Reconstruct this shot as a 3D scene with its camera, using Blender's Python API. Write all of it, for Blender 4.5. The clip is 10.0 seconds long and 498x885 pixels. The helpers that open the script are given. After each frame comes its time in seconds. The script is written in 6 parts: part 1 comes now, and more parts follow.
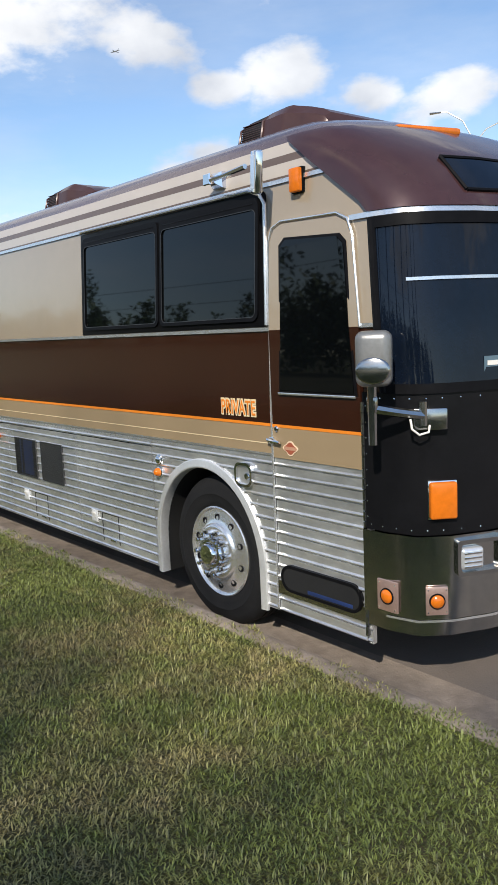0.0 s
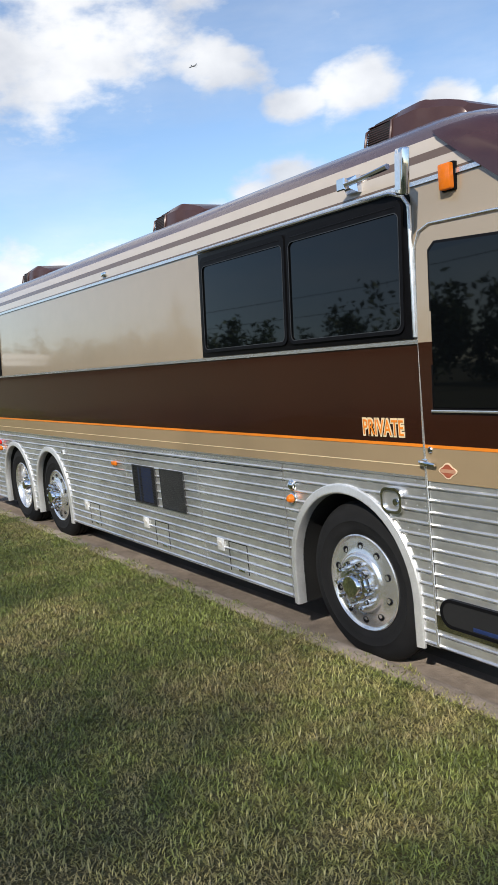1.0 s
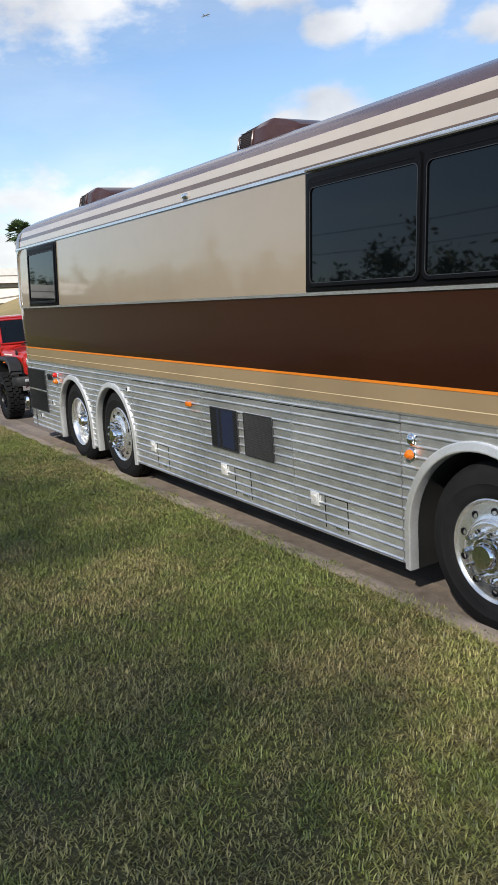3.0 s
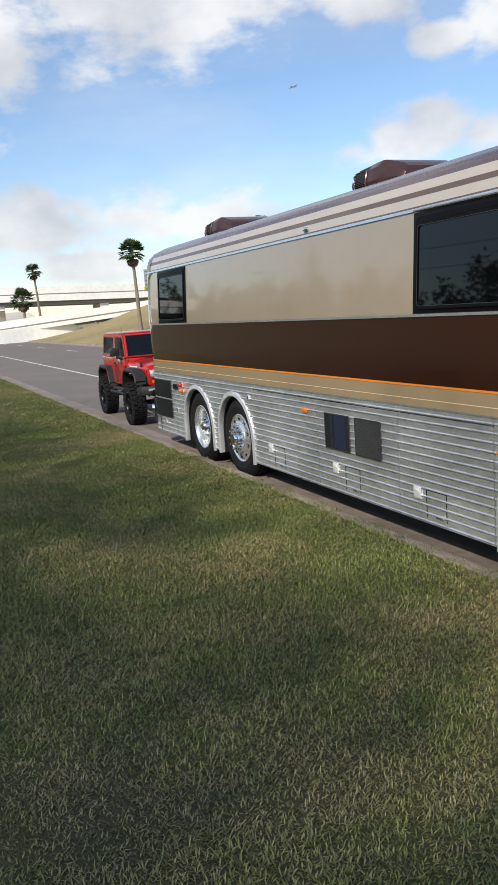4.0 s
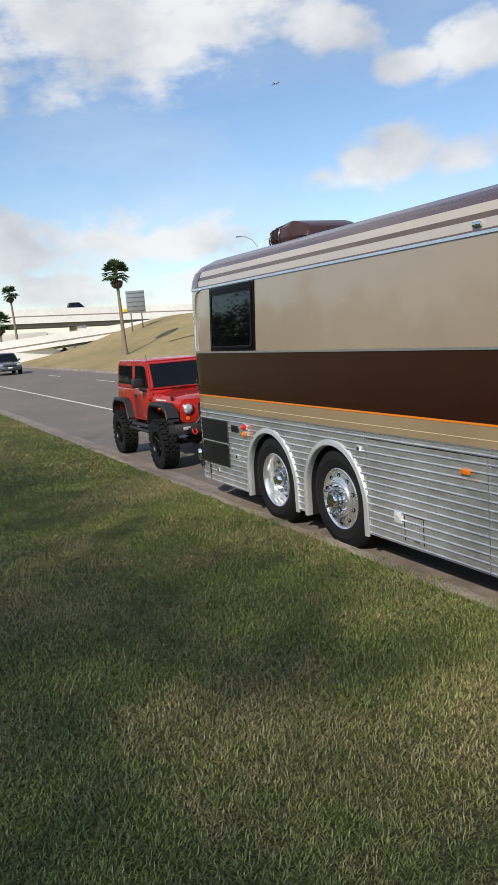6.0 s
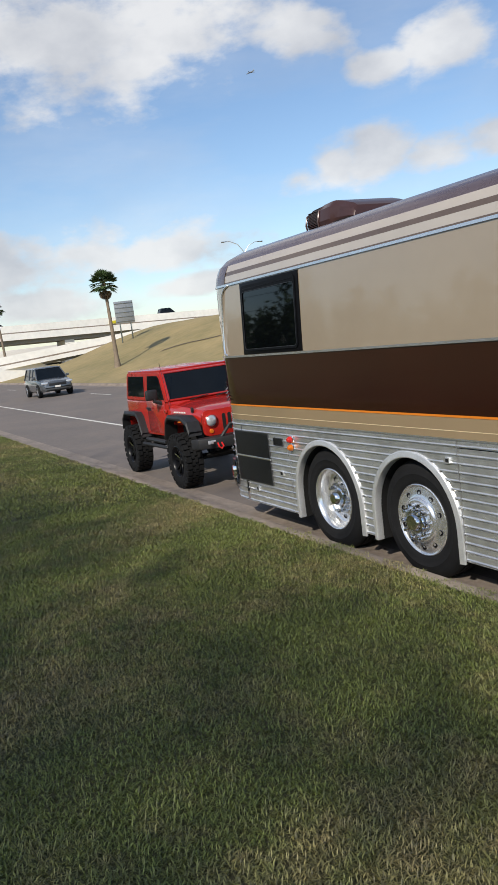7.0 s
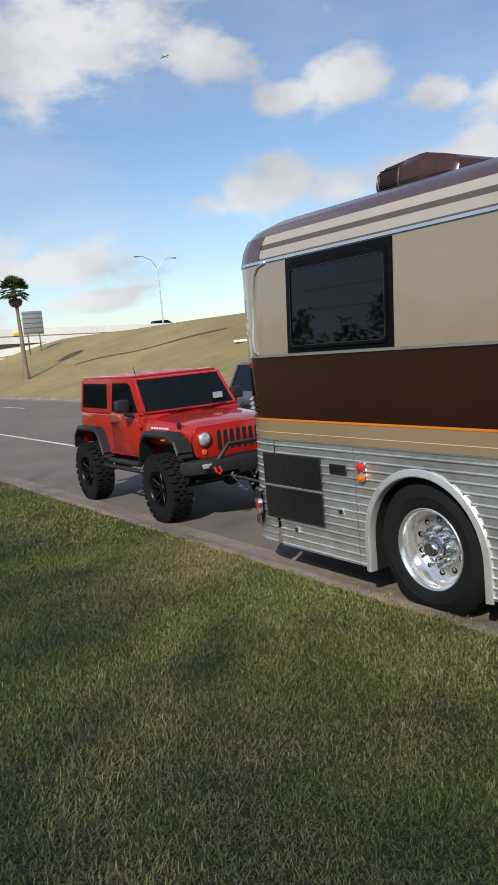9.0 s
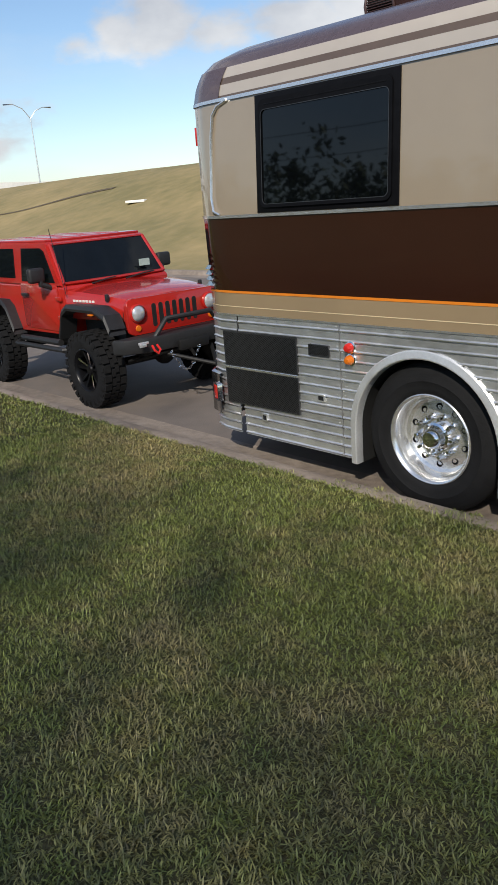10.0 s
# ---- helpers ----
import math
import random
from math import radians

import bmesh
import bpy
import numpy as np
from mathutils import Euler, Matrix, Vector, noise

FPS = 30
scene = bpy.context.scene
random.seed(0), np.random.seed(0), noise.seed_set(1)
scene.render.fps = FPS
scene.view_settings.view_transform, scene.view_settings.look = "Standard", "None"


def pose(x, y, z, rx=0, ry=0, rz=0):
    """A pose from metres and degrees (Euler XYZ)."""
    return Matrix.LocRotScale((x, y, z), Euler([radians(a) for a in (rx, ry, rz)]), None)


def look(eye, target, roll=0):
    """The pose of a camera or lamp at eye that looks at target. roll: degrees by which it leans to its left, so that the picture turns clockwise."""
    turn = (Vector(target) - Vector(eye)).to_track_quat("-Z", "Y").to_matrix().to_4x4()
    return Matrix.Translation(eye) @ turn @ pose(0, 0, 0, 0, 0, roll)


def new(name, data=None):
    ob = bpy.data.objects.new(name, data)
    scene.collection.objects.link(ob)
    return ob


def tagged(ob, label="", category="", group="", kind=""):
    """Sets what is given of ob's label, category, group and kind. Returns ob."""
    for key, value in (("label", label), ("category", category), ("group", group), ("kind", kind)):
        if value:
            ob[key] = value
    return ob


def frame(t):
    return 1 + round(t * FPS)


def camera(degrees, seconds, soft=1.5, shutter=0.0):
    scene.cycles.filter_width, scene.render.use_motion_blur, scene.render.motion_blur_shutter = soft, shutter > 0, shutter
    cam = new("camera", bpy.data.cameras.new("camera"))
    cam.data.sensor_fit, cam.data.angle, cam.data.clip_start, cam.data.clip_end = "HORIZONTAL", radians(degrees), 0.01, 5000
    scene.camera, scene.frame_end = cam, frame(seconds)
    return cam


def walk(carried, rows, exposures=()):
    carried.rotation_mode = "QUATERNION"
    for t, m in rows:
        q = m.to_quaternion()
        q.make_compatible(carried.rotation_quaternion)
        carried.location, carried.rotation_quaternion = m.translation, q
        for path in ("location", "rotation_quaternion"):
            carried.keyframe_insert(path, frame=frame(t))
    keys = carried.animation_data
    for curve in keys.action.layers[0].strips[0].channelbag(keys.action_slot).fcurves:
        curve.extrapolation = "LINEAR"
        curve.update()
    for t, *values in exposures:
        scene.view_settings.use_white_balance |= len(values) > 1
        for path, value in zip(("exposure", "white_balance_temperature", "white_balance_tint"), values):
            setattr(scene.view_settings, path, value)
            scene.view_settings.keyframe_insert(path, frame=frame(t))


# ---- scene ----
cam = camera(35.5, 10.0, 1.1)
PATH = [
    (0, (2.160, -3.094, 2.019), (0.637, -1.831, 1.728), -2.64),
    (0.5, (1.958, -3.175, 2.083), (0.423, -1.949, 1.710), -5.03),
    (1, (1.684, -3.145, 2.056), (0.025, -2.054, 1.818), -5.61),
    (1.5, (1.387, -3.072, 2.088), (-0.220, -1.899, 1.884), -4.77),
    (2, (1.136, -3.025, 2.109), (-0.409, -1.788, 1.823), -3.33),
    (2.5, (0.839, -2.970, 2.076), (-0.788, -1.866, 1.708), -4.37),
    (2.7, (0.680, -3.025, 2.080), (-0.964, -1.953, 1.694), -4.26),
    (3.8, (1.908, -4.000, 2.156), (0.117, -3.183, 1.803), -4.13),
    (4, (1.697, -3.918, 2.173), (-0.104, -3.119, 1.831), -4.26),
    (4.5, (1.028, -3.839, 2.169), (-0.740, -2.971, 1.821), -5.96),
    (5, (0.488, -4.028, 2.204), (-1.315, -3.215, 1.906), -5.70),
    (6.5, (-1.698, -4.128, 2.311), (-3.457, -3.224, 2.018), -4.77),
    (7, (-2.340, -4.100, 2.279), (-4.108, -3.210, 1.998), -7.35),
    (7.5, (-3.018, -4.138, 2.082), (-4.782, -3.226, 1.845), -4.38),
    (8, (-3.563, -4.193, 2.138), (-5.274, -3.199, 1.851), -4.76),
    (8.5, (-4.295, -4.135, 2.119), (-6.017, -3.147, 1.882), -4.00),
    (9, (-4.933, -4.151, 2.149), (-6.573, -3.035, 1.893), -5.14),
    (9.5, (-5.454, -4.226, 2.149), (-6.996, -3.016, 1.751), -4.64),
    (10, (-5.989, -4.140, 2.160), (-7.408, -2.868, 1.553), -4.61),
]
walk(cam, [(t, look(eye, target, roll)) for t, eye, target, roll in PATH],
     exposures=[(0.0, 0.12), (2.5, 0.10), (4.0, 0.0), (6.5, -0.14), (8.5, -0.26), (10.0, -0.22)])
# ---- world, sun ----
SUN_FROM = Vector((0.47, -0.64, 0.61)).normalized()
world = bpy.data.worlds.new("world")
scene.world = world
world.use_nodes = True
wn, wl = world.node_tree.nodes, world.node_tree.links


def wmath(op, a, b=None, c=None, clamp=False):
    n = wn.new("ShaderNodeMath")
    n.operation, n.use_clamp = op, clamp
    for i, v in enumerate((a, b, c)):
        if v is None:
            continue
        if isinstance(v, (int, float)):
            n.inputs[i].default_value = v
        else:
            wl.new(v, n.inputs[i])
    return n.outputs[0]


def wvec(op, a, b):
    n = wn.new("ShaderNodeVectorMath")
    n.operation = op
    for i, v in enumerate((a, b)):
        if isinstance(v, (tuple, Vector)):
            n.inputs[i].default_value = v
        else:
            wl.new(v, n.inputs[i])
    return n.outputs["Value"] if op in ("DOT_PRODUCT", "LENGTH") else n.outputs["Vector"]


def build_sky():
    sky = wn.new("ShaderNodeTexSky")
    sky.sky_type, sky.sun_disc = "NISHITA", False
    sky.sun_elevation = math.asin(SUN_FROM.z)
    sky.sun_rotation = math.atan2(SUN_FROM.x, SUN_FROM.y)
    sky.air_density, sky.dust_density, sky.ozone_density = 1.0, 0.35, 3.2
    coord = wn.new("ShaderNodeTexCoord").outputs["Generated"]
    way = wvec("NORMALIZE", coord, (0, 0, 0))

    def noise_at(scale, detail, rough, stretch=2.0):
        m = wn.new("ShaderNodeMapping")
        m.inputs["Scale"].default_value = (scale, scale, scale * stretch)
        wl.new(way, m.inputs[0])
        n = wn.new("ShaderNodeTexNoise")
        n.inputs["Scale"].default_value, n.inputs["Detail"].default_value, n.inputs["Roughness"].default_value = 1.0, detail, rough
        wl.new(m.outputs[0], n.inputs[0])
        return n.outputs["Fac"]
    rag = noise_at(9.0, 9, 0.56)
    soft = noise_at(3.2, 4, 0.5)
    # azimuth, elevation, half width, half height of the cumulus banks, in degrees
    banks = [(147.6, 10.1, 2.4, 1.4), (145, 10.9, 2.8, 1.8), (141.8, 10.7, 3.2, 1.9), (137.8, 10.0, 3.2, 1.5), (133, 10.3, 3.5, 1.6), (127, 11, 4, 1.8),
             (141, 16.2, 2.8, 1.2), (136.2, 16.6, 4.0, 2.2), (131.0, 15.4, 3.4, 1.6), (125, 14.6, 4.5, 1.9), (117, 15, 5, 2.0),
             (172, 18.0, 7, 4.6), (163, 20.4, 9, 4.6), (154, 20.6, 8, 4.4), (146.5, 19.2, 5, 2.6), (158, 25.5, 20, 5), (179, 15, 8, 5),
             (171, 6.6, 10, 2.6), (164, 6.9, 9, 2.4), (158, 6.6, 6, 1.9), (168, 3.6, 9, 1.6), (156, 3.8, 4, 1.0),
             (210, 18, 12, 4), (250, 20, 14, 4), (290, 16, 12, 4), (320, 22, 12, 4), (20, 18, 14, 4), (60, 16, 12, 4), (95, 20, 9, 3), (175, 36, 14, 5), (120, 38, 14, 5), (235, 42, 16, 6)]
    field = None
    for az, el, sw, sh in banks:
        a, e = radians(az), radians(el)
        c = Vector((math.cos(a) * math.cos(e), math.sin(a) * math.cos(e), math.sin(e)))
        u = Vector((-math.sin(a), math.cos(a), 0))
        d = wvec("SUBTRACT", way, tuple(c))
        p = wmath("DIVIDE", wvec("DOT_PRODUCT", d, tuple(u)), radians(sw))
        q = wmath("DIVIDE", wvec("DOT_PRODUCT", d, (0, 0, 1)), radians(sh))
        near = wmath("SUBTRACT", 1.0, wmath("SQRT", wmath("ADD", wmath("MULTIPLY", p, p), wmath("MULTIPLY", q, q))))
        side = wvec("DOT_PRODUCT", way, tuple(c))
        near = wmath("MINIMUM", near, wmath("MULTIPLY", side, 1.0))
        field = near if field is None else wmath("MAXIMUM", field, near)
    field = wmath("MAXIMUM", field, -1.2)
    body = wmath("ADD", field, wmath("MULTIPLY", wmath("SUBTRACT", rag, 0.5), 2.7))
    body = wmath("ADD", body, wmath("MULTIPLY", wmath("SUBTRACT", soft, 0.5), 0.9))
    cover = wn.new("ShaderNodeMapRange")
    cover.interpolation_type = "SMOOTHSTEP"
    cover.inputs[1].default_value, cover.inputs[2].default_value = -0.10, 0.62
    wl.new(body, cover.inputs[0])
    veil = wn.new("ShaderNodeMapRange")
    veil.inputs[1].default_value, veil.inputs[2].default_value, veil.inputs[3].default_value, veil.inputs[4].default_value = 0.42, 0.8, 0.0, 0.35
    wl.new(noise_at(2.2, 6, 0.6, 4.0), veil.inputs[0])
    fac = wmath("MAXIMUM", wmath("MULTIPLY", cover.outputs[0], 0.9), veil.outputs[0])
    tone = wn.new("ShaderNodeValToRGB")
    tone.color_ramp.elements[0].position, tone.color_ramp.elements[0].color = 0.30, (3.7, 3.85, 4.2, 1)
    tone.color_ramp.elements[1].position, tone.color_ramp.elements[1].color = 0.62, (6.3, 6.3, 6.3, 1)
    wl.new(noise_at(7.0, 6, 0.5, 1.6), tone.inputs[0])
    mix = wn.new("ShaderNodeMix")
    mix.data_type = "RGBA"
    wl.new(fac, mix.inputs[0])
    wl.new(sky.outputs[0], mix.inputs[6])
    wl.new(tone.outputs[0], mix.inputs[7])
    bg = wn["Background"]
    bg.inputs[1].default_value = 0.158
    wl.new(mix.outputs[2], bg.inputs[0])


build_sky()
sun = new("sun", bpy.data.lights.new("sun", "SUN"))
sun.data.energy, sun.data.angle, sun.data.color = 4.6, radians(0.8), (1.0, 0.93, 0.82)
sun.matrix_world = look(SUN_FROM * 60, (0, 0, 0))


# ---- materials ----
def mat(name, color, rough=0.5, metal=0.0, vary=0.12, scale=6.0, bump=0.0, bump_scale=60.0, second=None, coat=0.0, random_tone=0.0, spread=(0.35, 0.65), glow=0.0, stretch=None):
    """A surface with grain and wear at two scales; second: the colour it wears or stains to."""
    m = bpy.data.materials.new(name)
    m.use_nodes = True
    n, l = m.node_tree.nodes, m.node_tree.links
    b = n["Principled BSDF"]
    b.inputs["Metallic"].default_value = metal
    co = n.new("ShaderNodeTexCoord")
    src = co.outputs["Object"]
    if stretch:
        mp = n.new("ShaderNodeMapping")
        mp.inputs["Scale"].default_value = stretch
        l.new(src, mp.inputs[0])
        src = mp.outputs[0]
    big, fine = n.new("ShaderNodeTexNoise"), n.new("ShaderNodeTexNoise")
    for t, s, d in ((big, scale, 5), (fine, scale * 9, 4)):
        t.inputs["Scale"].default_value, t.inputs["Detail"].default_value = s, d
        l.new(src, t.inputs["Vector"])
    both = n.new("ShaderNodeMix")
    both.data_type = "FLOAT"
    both.inputs[0].default_value = 0.4
    l.new(big.outputs["Fac"], both.inputs[2])
    l.new(fine.outputs["Fac"], both.inputs[3])
    ramp = n.new("ShaderNodeValToRGB")
    c0 = second or tuple(c * (1 - vary) for c in color)
    c1 = color if second else tuple(min(1, c * (1 + vary)) for c in color)
    ramp.color_ramp.elements[0].position, ramp.color_ramp.elements[0].color = spread[0], (*c0, 1)
    ramp.color_ramp.elements[1].position, ramp.color_ramp.elements[1].color = spread[1], (*c1, 1)
    l.new(both.outputs[0], ramp.inputs[0])
    out = ramp.outputs[0]
    if random_tone:
        geo = n.new("ShaderNodeNewGeometry")
        hsv = n.new("ShaderNodeHueSaturation")
        mr = n.new("ShaderNodeMapRange")
        mr.inputs[3].default_value, mr.inputs[4].default_value = 1 - random_tone, 1 + random_tone
        l.new(geo.outputs["Random Per Island"], mr.inputs[0])
        l.new(mr.outputs[0], hsv.inputs["Value"])
        l.new(out, hsv.inputs["Color"])
        out = hsv.outputs[0]
    l.new(out, b.inputs["Base Color"])
    mr = n.new("ShaderNodeMapRange")
    mr.inputs[3].default_value, mr.inputs[4].default_value = max(0.02, rough * 0.75), min(1, rough * 1.25)
    l.new(both.outputs[0], mr.inputs[0])
    l.new(mr.outputs[0], b.inputs["Roughness"])
    if coat:
        b.inputs["Coat Weight"].default_value, b.inputs["Coat Roughness"].default_value = coat, 0.04
    if bump:
        t = n.new("ShaderNodeTexNoise")
        t.inputs["Scale"].default_value, t.inputs["Detail"].default_value = bump_scale, 5
        l.new(src, t.inputs["Vector"])
        k = n.new("ShaderNodeBump")
        k.inputs["Strength"].default_value, k.inputs["Distance"].default_value = bump, 0.02
        l.new(t.outputs["Fac"], k.inputs["Height"])
        l.new(k.outputs[0], b.inputs["Normal"])
    if glow:
        b.inputs["Emission Color"].default_value, b.inputs["Emission Strength"].default_value = (*color, 1), glow
    return m


BEIGE = mat("beige_paint", (0.315, 0.255, 0.183), 0.20, 0.0, 0.03, 0.8, 0.02, 1.2, coat=0.9)
TAN = mat("tan_paint", (0.30, 0.22, 0.13), 0.22, 0.0, 0.04, 0.8, coat=0.5)
BROWN = mat("brown_paint", (0.028, 0.0085, 0.0040), 0.10, 0.0, 0.10, 1.2, 0.16, 0.9, coat=0.6)
STRIPE = mat("stripe_paint", (0.12, 0.085, 0.065), 0.25, 0.0, 0.08, 2.0, coat=0.4)
ROOF = mat("roof_paint", (0.135, 0.095, 0.10), 0.27, 0.35, 0.10, 2.0, 0.03, 3.0, coat=0.4)
VISOR = mat("visor_paint", (0.060, 0.027, 0.027), 0.24, 0.25, 0.12, 2.0, coat=0.5)
COVER = mat("cover_paint", (0.062, 0.030, 0.027), 0.30, 0.15, 0.10, 3.0, 0.03, 40)
# the beige again, lightened to paint in sky and sun on the up-curving roof edge
SKYLIT_BEIGE = mat("skylit_beige_paint", (0.47, 0.415, 0.36), 0.22, 0.0, 0.04, 0.8, coat=0.7)
ORANGE = mat("orange_line", (0.75, 0.22, 0.02), 0.3, 0, 0.05, 3)
CREAM = mat("cream_line", (0.72, 0.58, 0.36), 0.35, 0, 0.05, 3)
WHITE = mat("white_line", (0.80, 0.76, 0.70), 0.4, 0, 0.05, 8)
ALU = mat("brushed_aluminium", (0.80, 0.80, 0.795), 0.30, 0.82, 0.22, 2.5, 0.04, 30, stretch=(0.35, 1, 1))
ALU_EDGE = mat("polished_trim", (0.80, 0.80, 0.79), 0.23, 0.84, 0.08, 6.0)
ARCH_TRIM = mat("arch_trim", (0.82, 0.82, 0.81), 0.36, 0.66, 0.08, 6.0)
CHROME = mat("chrome", (0.80, 0.80, 0.80), 0.07, 1.0, 0.06, 9.0)
STEEL = mat("bumper_steel", (0.42, 0.42, 0.41), 0.17, 1.0, 0.10, 3.0, 0.02, 8)
RUBBER = mat("tyre_rubber", (0.011, 0.011, 0.0115), 0.8, 0, 0.25, 12, 0.15, 90)
RUBBER.node_tree.nodes["Principled BSDF"].inputs["Specular IOR Level"].default_value = 0.2
GASKET = mat("black_gasket", (0.006, 0.006, 0.007), 0.42, 0, 0.2, 20)
GASKET.node_tree.nodes["Principled BSDF"].inputs["Specular IOR Level"].default_value = 0.07
GLASS = mat("tinted_glass", (0.002, 0.0025, 0.003), 0.025, 0, 0.1, 3)
GLASS.node_tree.nodes["Principled BSDF"].inputs["IOR"].default_value = 1.42
SHIELD = mat("windscreen_glass", (0.004, 0.007, 0.014), 0.03, 0, 0.2, 3)
SHIELD.node_tree.nodes["Principled BSDF"].inputs["Specular IOR Level"].default_value = 0.3
BLACK = mat("black_paint", (0.006, 0.006, 0.007), 0.32, 0, 0.2, 4)
BLACK.node_tree.nodes["Principled BSDF"].inputs["Specular IOR Level"].default_value = 0.22
# near-black that paints in the shade inside wells, vents, slots and grooves
DARK = mat("dark_void", (0.006, 0.006, 0.006), 0.9, 0, 0.2, 6)
MESHGREY = mat("grey_mesh", (0.10, 0.10, 0.10), 0.45, 0.8, 0.15, 20)
BLUE = mat("blue_radiator", (0.012, 0.028, 0.10), 0.5, 0, 0.2, 10)
AMBER = mat("amber_lens", (0.62, 0.15, 0.010), 0.18, 0, 0.10, 30, glow=0.04)
RED = mat("red_lens", (0.55, 0.02, 0.015), 0.15, 0, 0.10, 30, glow=0.06)
CLEAR = mat("clear_lens", (0.75, 0.76, 0.78), 0.10, 0.6, 0.10, 60)
LEAFGREEN = mat("tree_leaves", (0.050, 0.085, 0.022), 0.6, 0, 0.3, 2, random_tone=0.35)
BARK = mat("tree_bark", (0.16, 0.12, 0.085), 0.9, 0, 0.3, 6, 0.6, 14)


# ---- mesh helpers ----
def part(name, bm, material, parent=None, label="", smooth=35):
    me = bpy.data.meshes.new(name)
    bmesh.ops.recalc_face_normals(bm, faces=bm.faces)
    bm.to_mesh(me)
    bm.free()
    for m in material if isinstance(material, (list, tuple)) else (material,):
        me.materials.append(m)
    if smooth:
        me.shade_smooth()
        me.set_sharp_from_angle(angle=radians(smooth))
    ob = new(name, me)
    if parent:
        ob.parent = parent
    if label:
        ob["label"] = label
    return ob


def root(name, at, label, category, group="", kind="", turn=0.0):
    ob = new(name)
    ob.matrix_world = pose(*at, 0, 0, turn)
    return tagged(ob, label, category, group, kind)


def bx(bm, lo, hi, bevel=0.0, seg=2, mi=0, m=None):
    r = bmesh.ops.create_cube(bm, size=1)
    for v in r["verts"]:
        v.co = Vector([(l + h) / 2 + c * (h - l) for l, h, c in zip(lo, hi, v.co)])
        if m:
            v.co = m @ v.co
    faces = {f for v in r["verts"] for f in v.link_faces}
    for f in faces:
        f.material_index = mi
    if bevel:
        e = {e for f in faces for e in f.edges}
        bmesh.ops.bevel(bm, geom=list(e), offset=bevel, segments=seg, affect="EDGES", profile=0.5)
    return bm


def tube(bm, pts, r, n=8, mi=0, cap=True):
    pts = [Vector(p) for p in pts]
    rings, rr = [], r if isinstance(r, (list, tuple)) else [r] * len(pts)
    for i, p in enumerate(pts):
        d = (pts[min(i + 1, len(pts) - 1)] - pts[max(i - 1, 0)]).normalized()
        a = d.orthogonal().normalized() if i == 0 else (a - d * a.dot(d)).normalized()
        c = d.cross(a)
        rings.append([bm.verts.new(p + (a * math.cos(k * math.tau / n) + c * math.sin(k * math.tau / n)) * rr[i]) for k in range(n)])
    for s, t in zip(rings, rings[1:]):
        for k in range(n):
            bm.faces.new((s[k], s[(k + 1) % n], t[(k + 1) % n], t[k])).material_index = mi
    if cap:
        bm.faces.new(rings[0]).material_index = mi
        bm.faces.new(rings[-1]).material_index = mi
    return bm


def lathe(bm, profile, n=40, m=None, mi=0):
    """Turns (radius, height) pairs round the y axis."""
    rings = []
    for r, h in profile:
        ring = []
        for k in range(n if r > 1e-5 else 1):
            a = k * math.tau / n
            p = Vector((r * math.cos(a), h, r * math.sin(a)))
            ring.append(bm.verts.new(m @ p if m else p))
        rings.append(ring)
    for s, t in zip(rings, rings[1:]):
        for k in range(n):
            q = [s[k % len(s)], s[(k + 1) % len(s)], t[(k + 1) % len(t)], t[k % len(t)]]
            q = list(dict.fromkeys(q))
            if len(q) > 2:
                bm.faces.new(q).material_index = mi
    return bm


def loft(bm, rings, mi=0, closed=False):
    vs = [[bm.verts.new(p) for p in ring] for ring in rings]
    for s, t in zip(vs, vs[1:]):
        k = len(s)
        for i in range(k if closed else k - 1):
            bm.faces.new((s[i], s[(i + 1) % k], t[(i + 1) % k], t[i])).material_index = mi
    return vs


def prism(bm, poly, lo, hi, axis="y", bevel=0.0, mi=0):
    """Extrudes a polygon of (a, b) pairs from lo to hi along the axis."""
    def at(p, h):
        return {"y": (p[0], h, p[1]), "x": (h, p[0], p[1]), "z": (p[0], p[1], h)}[axis]
    a, b = [bm.verts.new(at(p, lo)) for p in poly], [bm.verts.new(at(p, hi)) for p in poly]
    k = len(poly)
    fs = [bm.faces.new(a), bm.faces.new(b)] + [bm.faces.new((a[i], a[(i + 1) % k], b[(i + 1) % k], b[i])) for i in range(k)]
    for f in fs:
        f.material_index = mi
    if bevel:
        bmesh.ops.bevel(bm, geom=list({e for f in fs[:2] for e in f.edges}), offset=bevel, segments=2, affect="EDGES", profile=0.5)
    return bm


def rounded(x0, z0, x1, z1, r, n=5, corners=(1, 1, 1, 1)):
    """A rectangle with rounded corners, counter-clockwise from the lower left."""
    out = []
    for (cx, cz, a0), on in zip(((x0 + r, z0 + r, 180), (x1 - r, z0 + r, 270), (x1 - r, z1 - r, 0), (x0 + r, z1 - r, 90)), corners):
        if not on:
            out.append((cx + (r if a0 in (270, 0) else -r), cz + (r if a0 in (0, 90) else -r)))
            continue
        for i in range(n + 1):
            a = radians(a0 + 90 * i / n)
            out.append((cx + r * math.cos(a), cz + r * math.sin(a)))
    return out


def frame_of(bm, outer, inner, lo, hi, mi=0):
    """A flat frame between two outlines of equal count, in x and z, from lo to hi in y."""
    k = len(outer)
    v = [[bm.verts.new((p[0], h, p[1])) for p in ring] for ring in (outer, inner) for h in (lo, hi)]
    oa, ob, ia, ib = v
    for i in range(k):
        j = (i + 1) % k
        for q in ((oa[i], oa[j], ia[j], ia[i]), (ob[i], ob[j], ib[j], ib[i]), (oa[i], oa[j], ob[j], ob[i]), (ia[i], ia[j], ib[j], ib[i])):
            bm.faces.new(q).material_index = mi
    return bm


B = bmesh.new


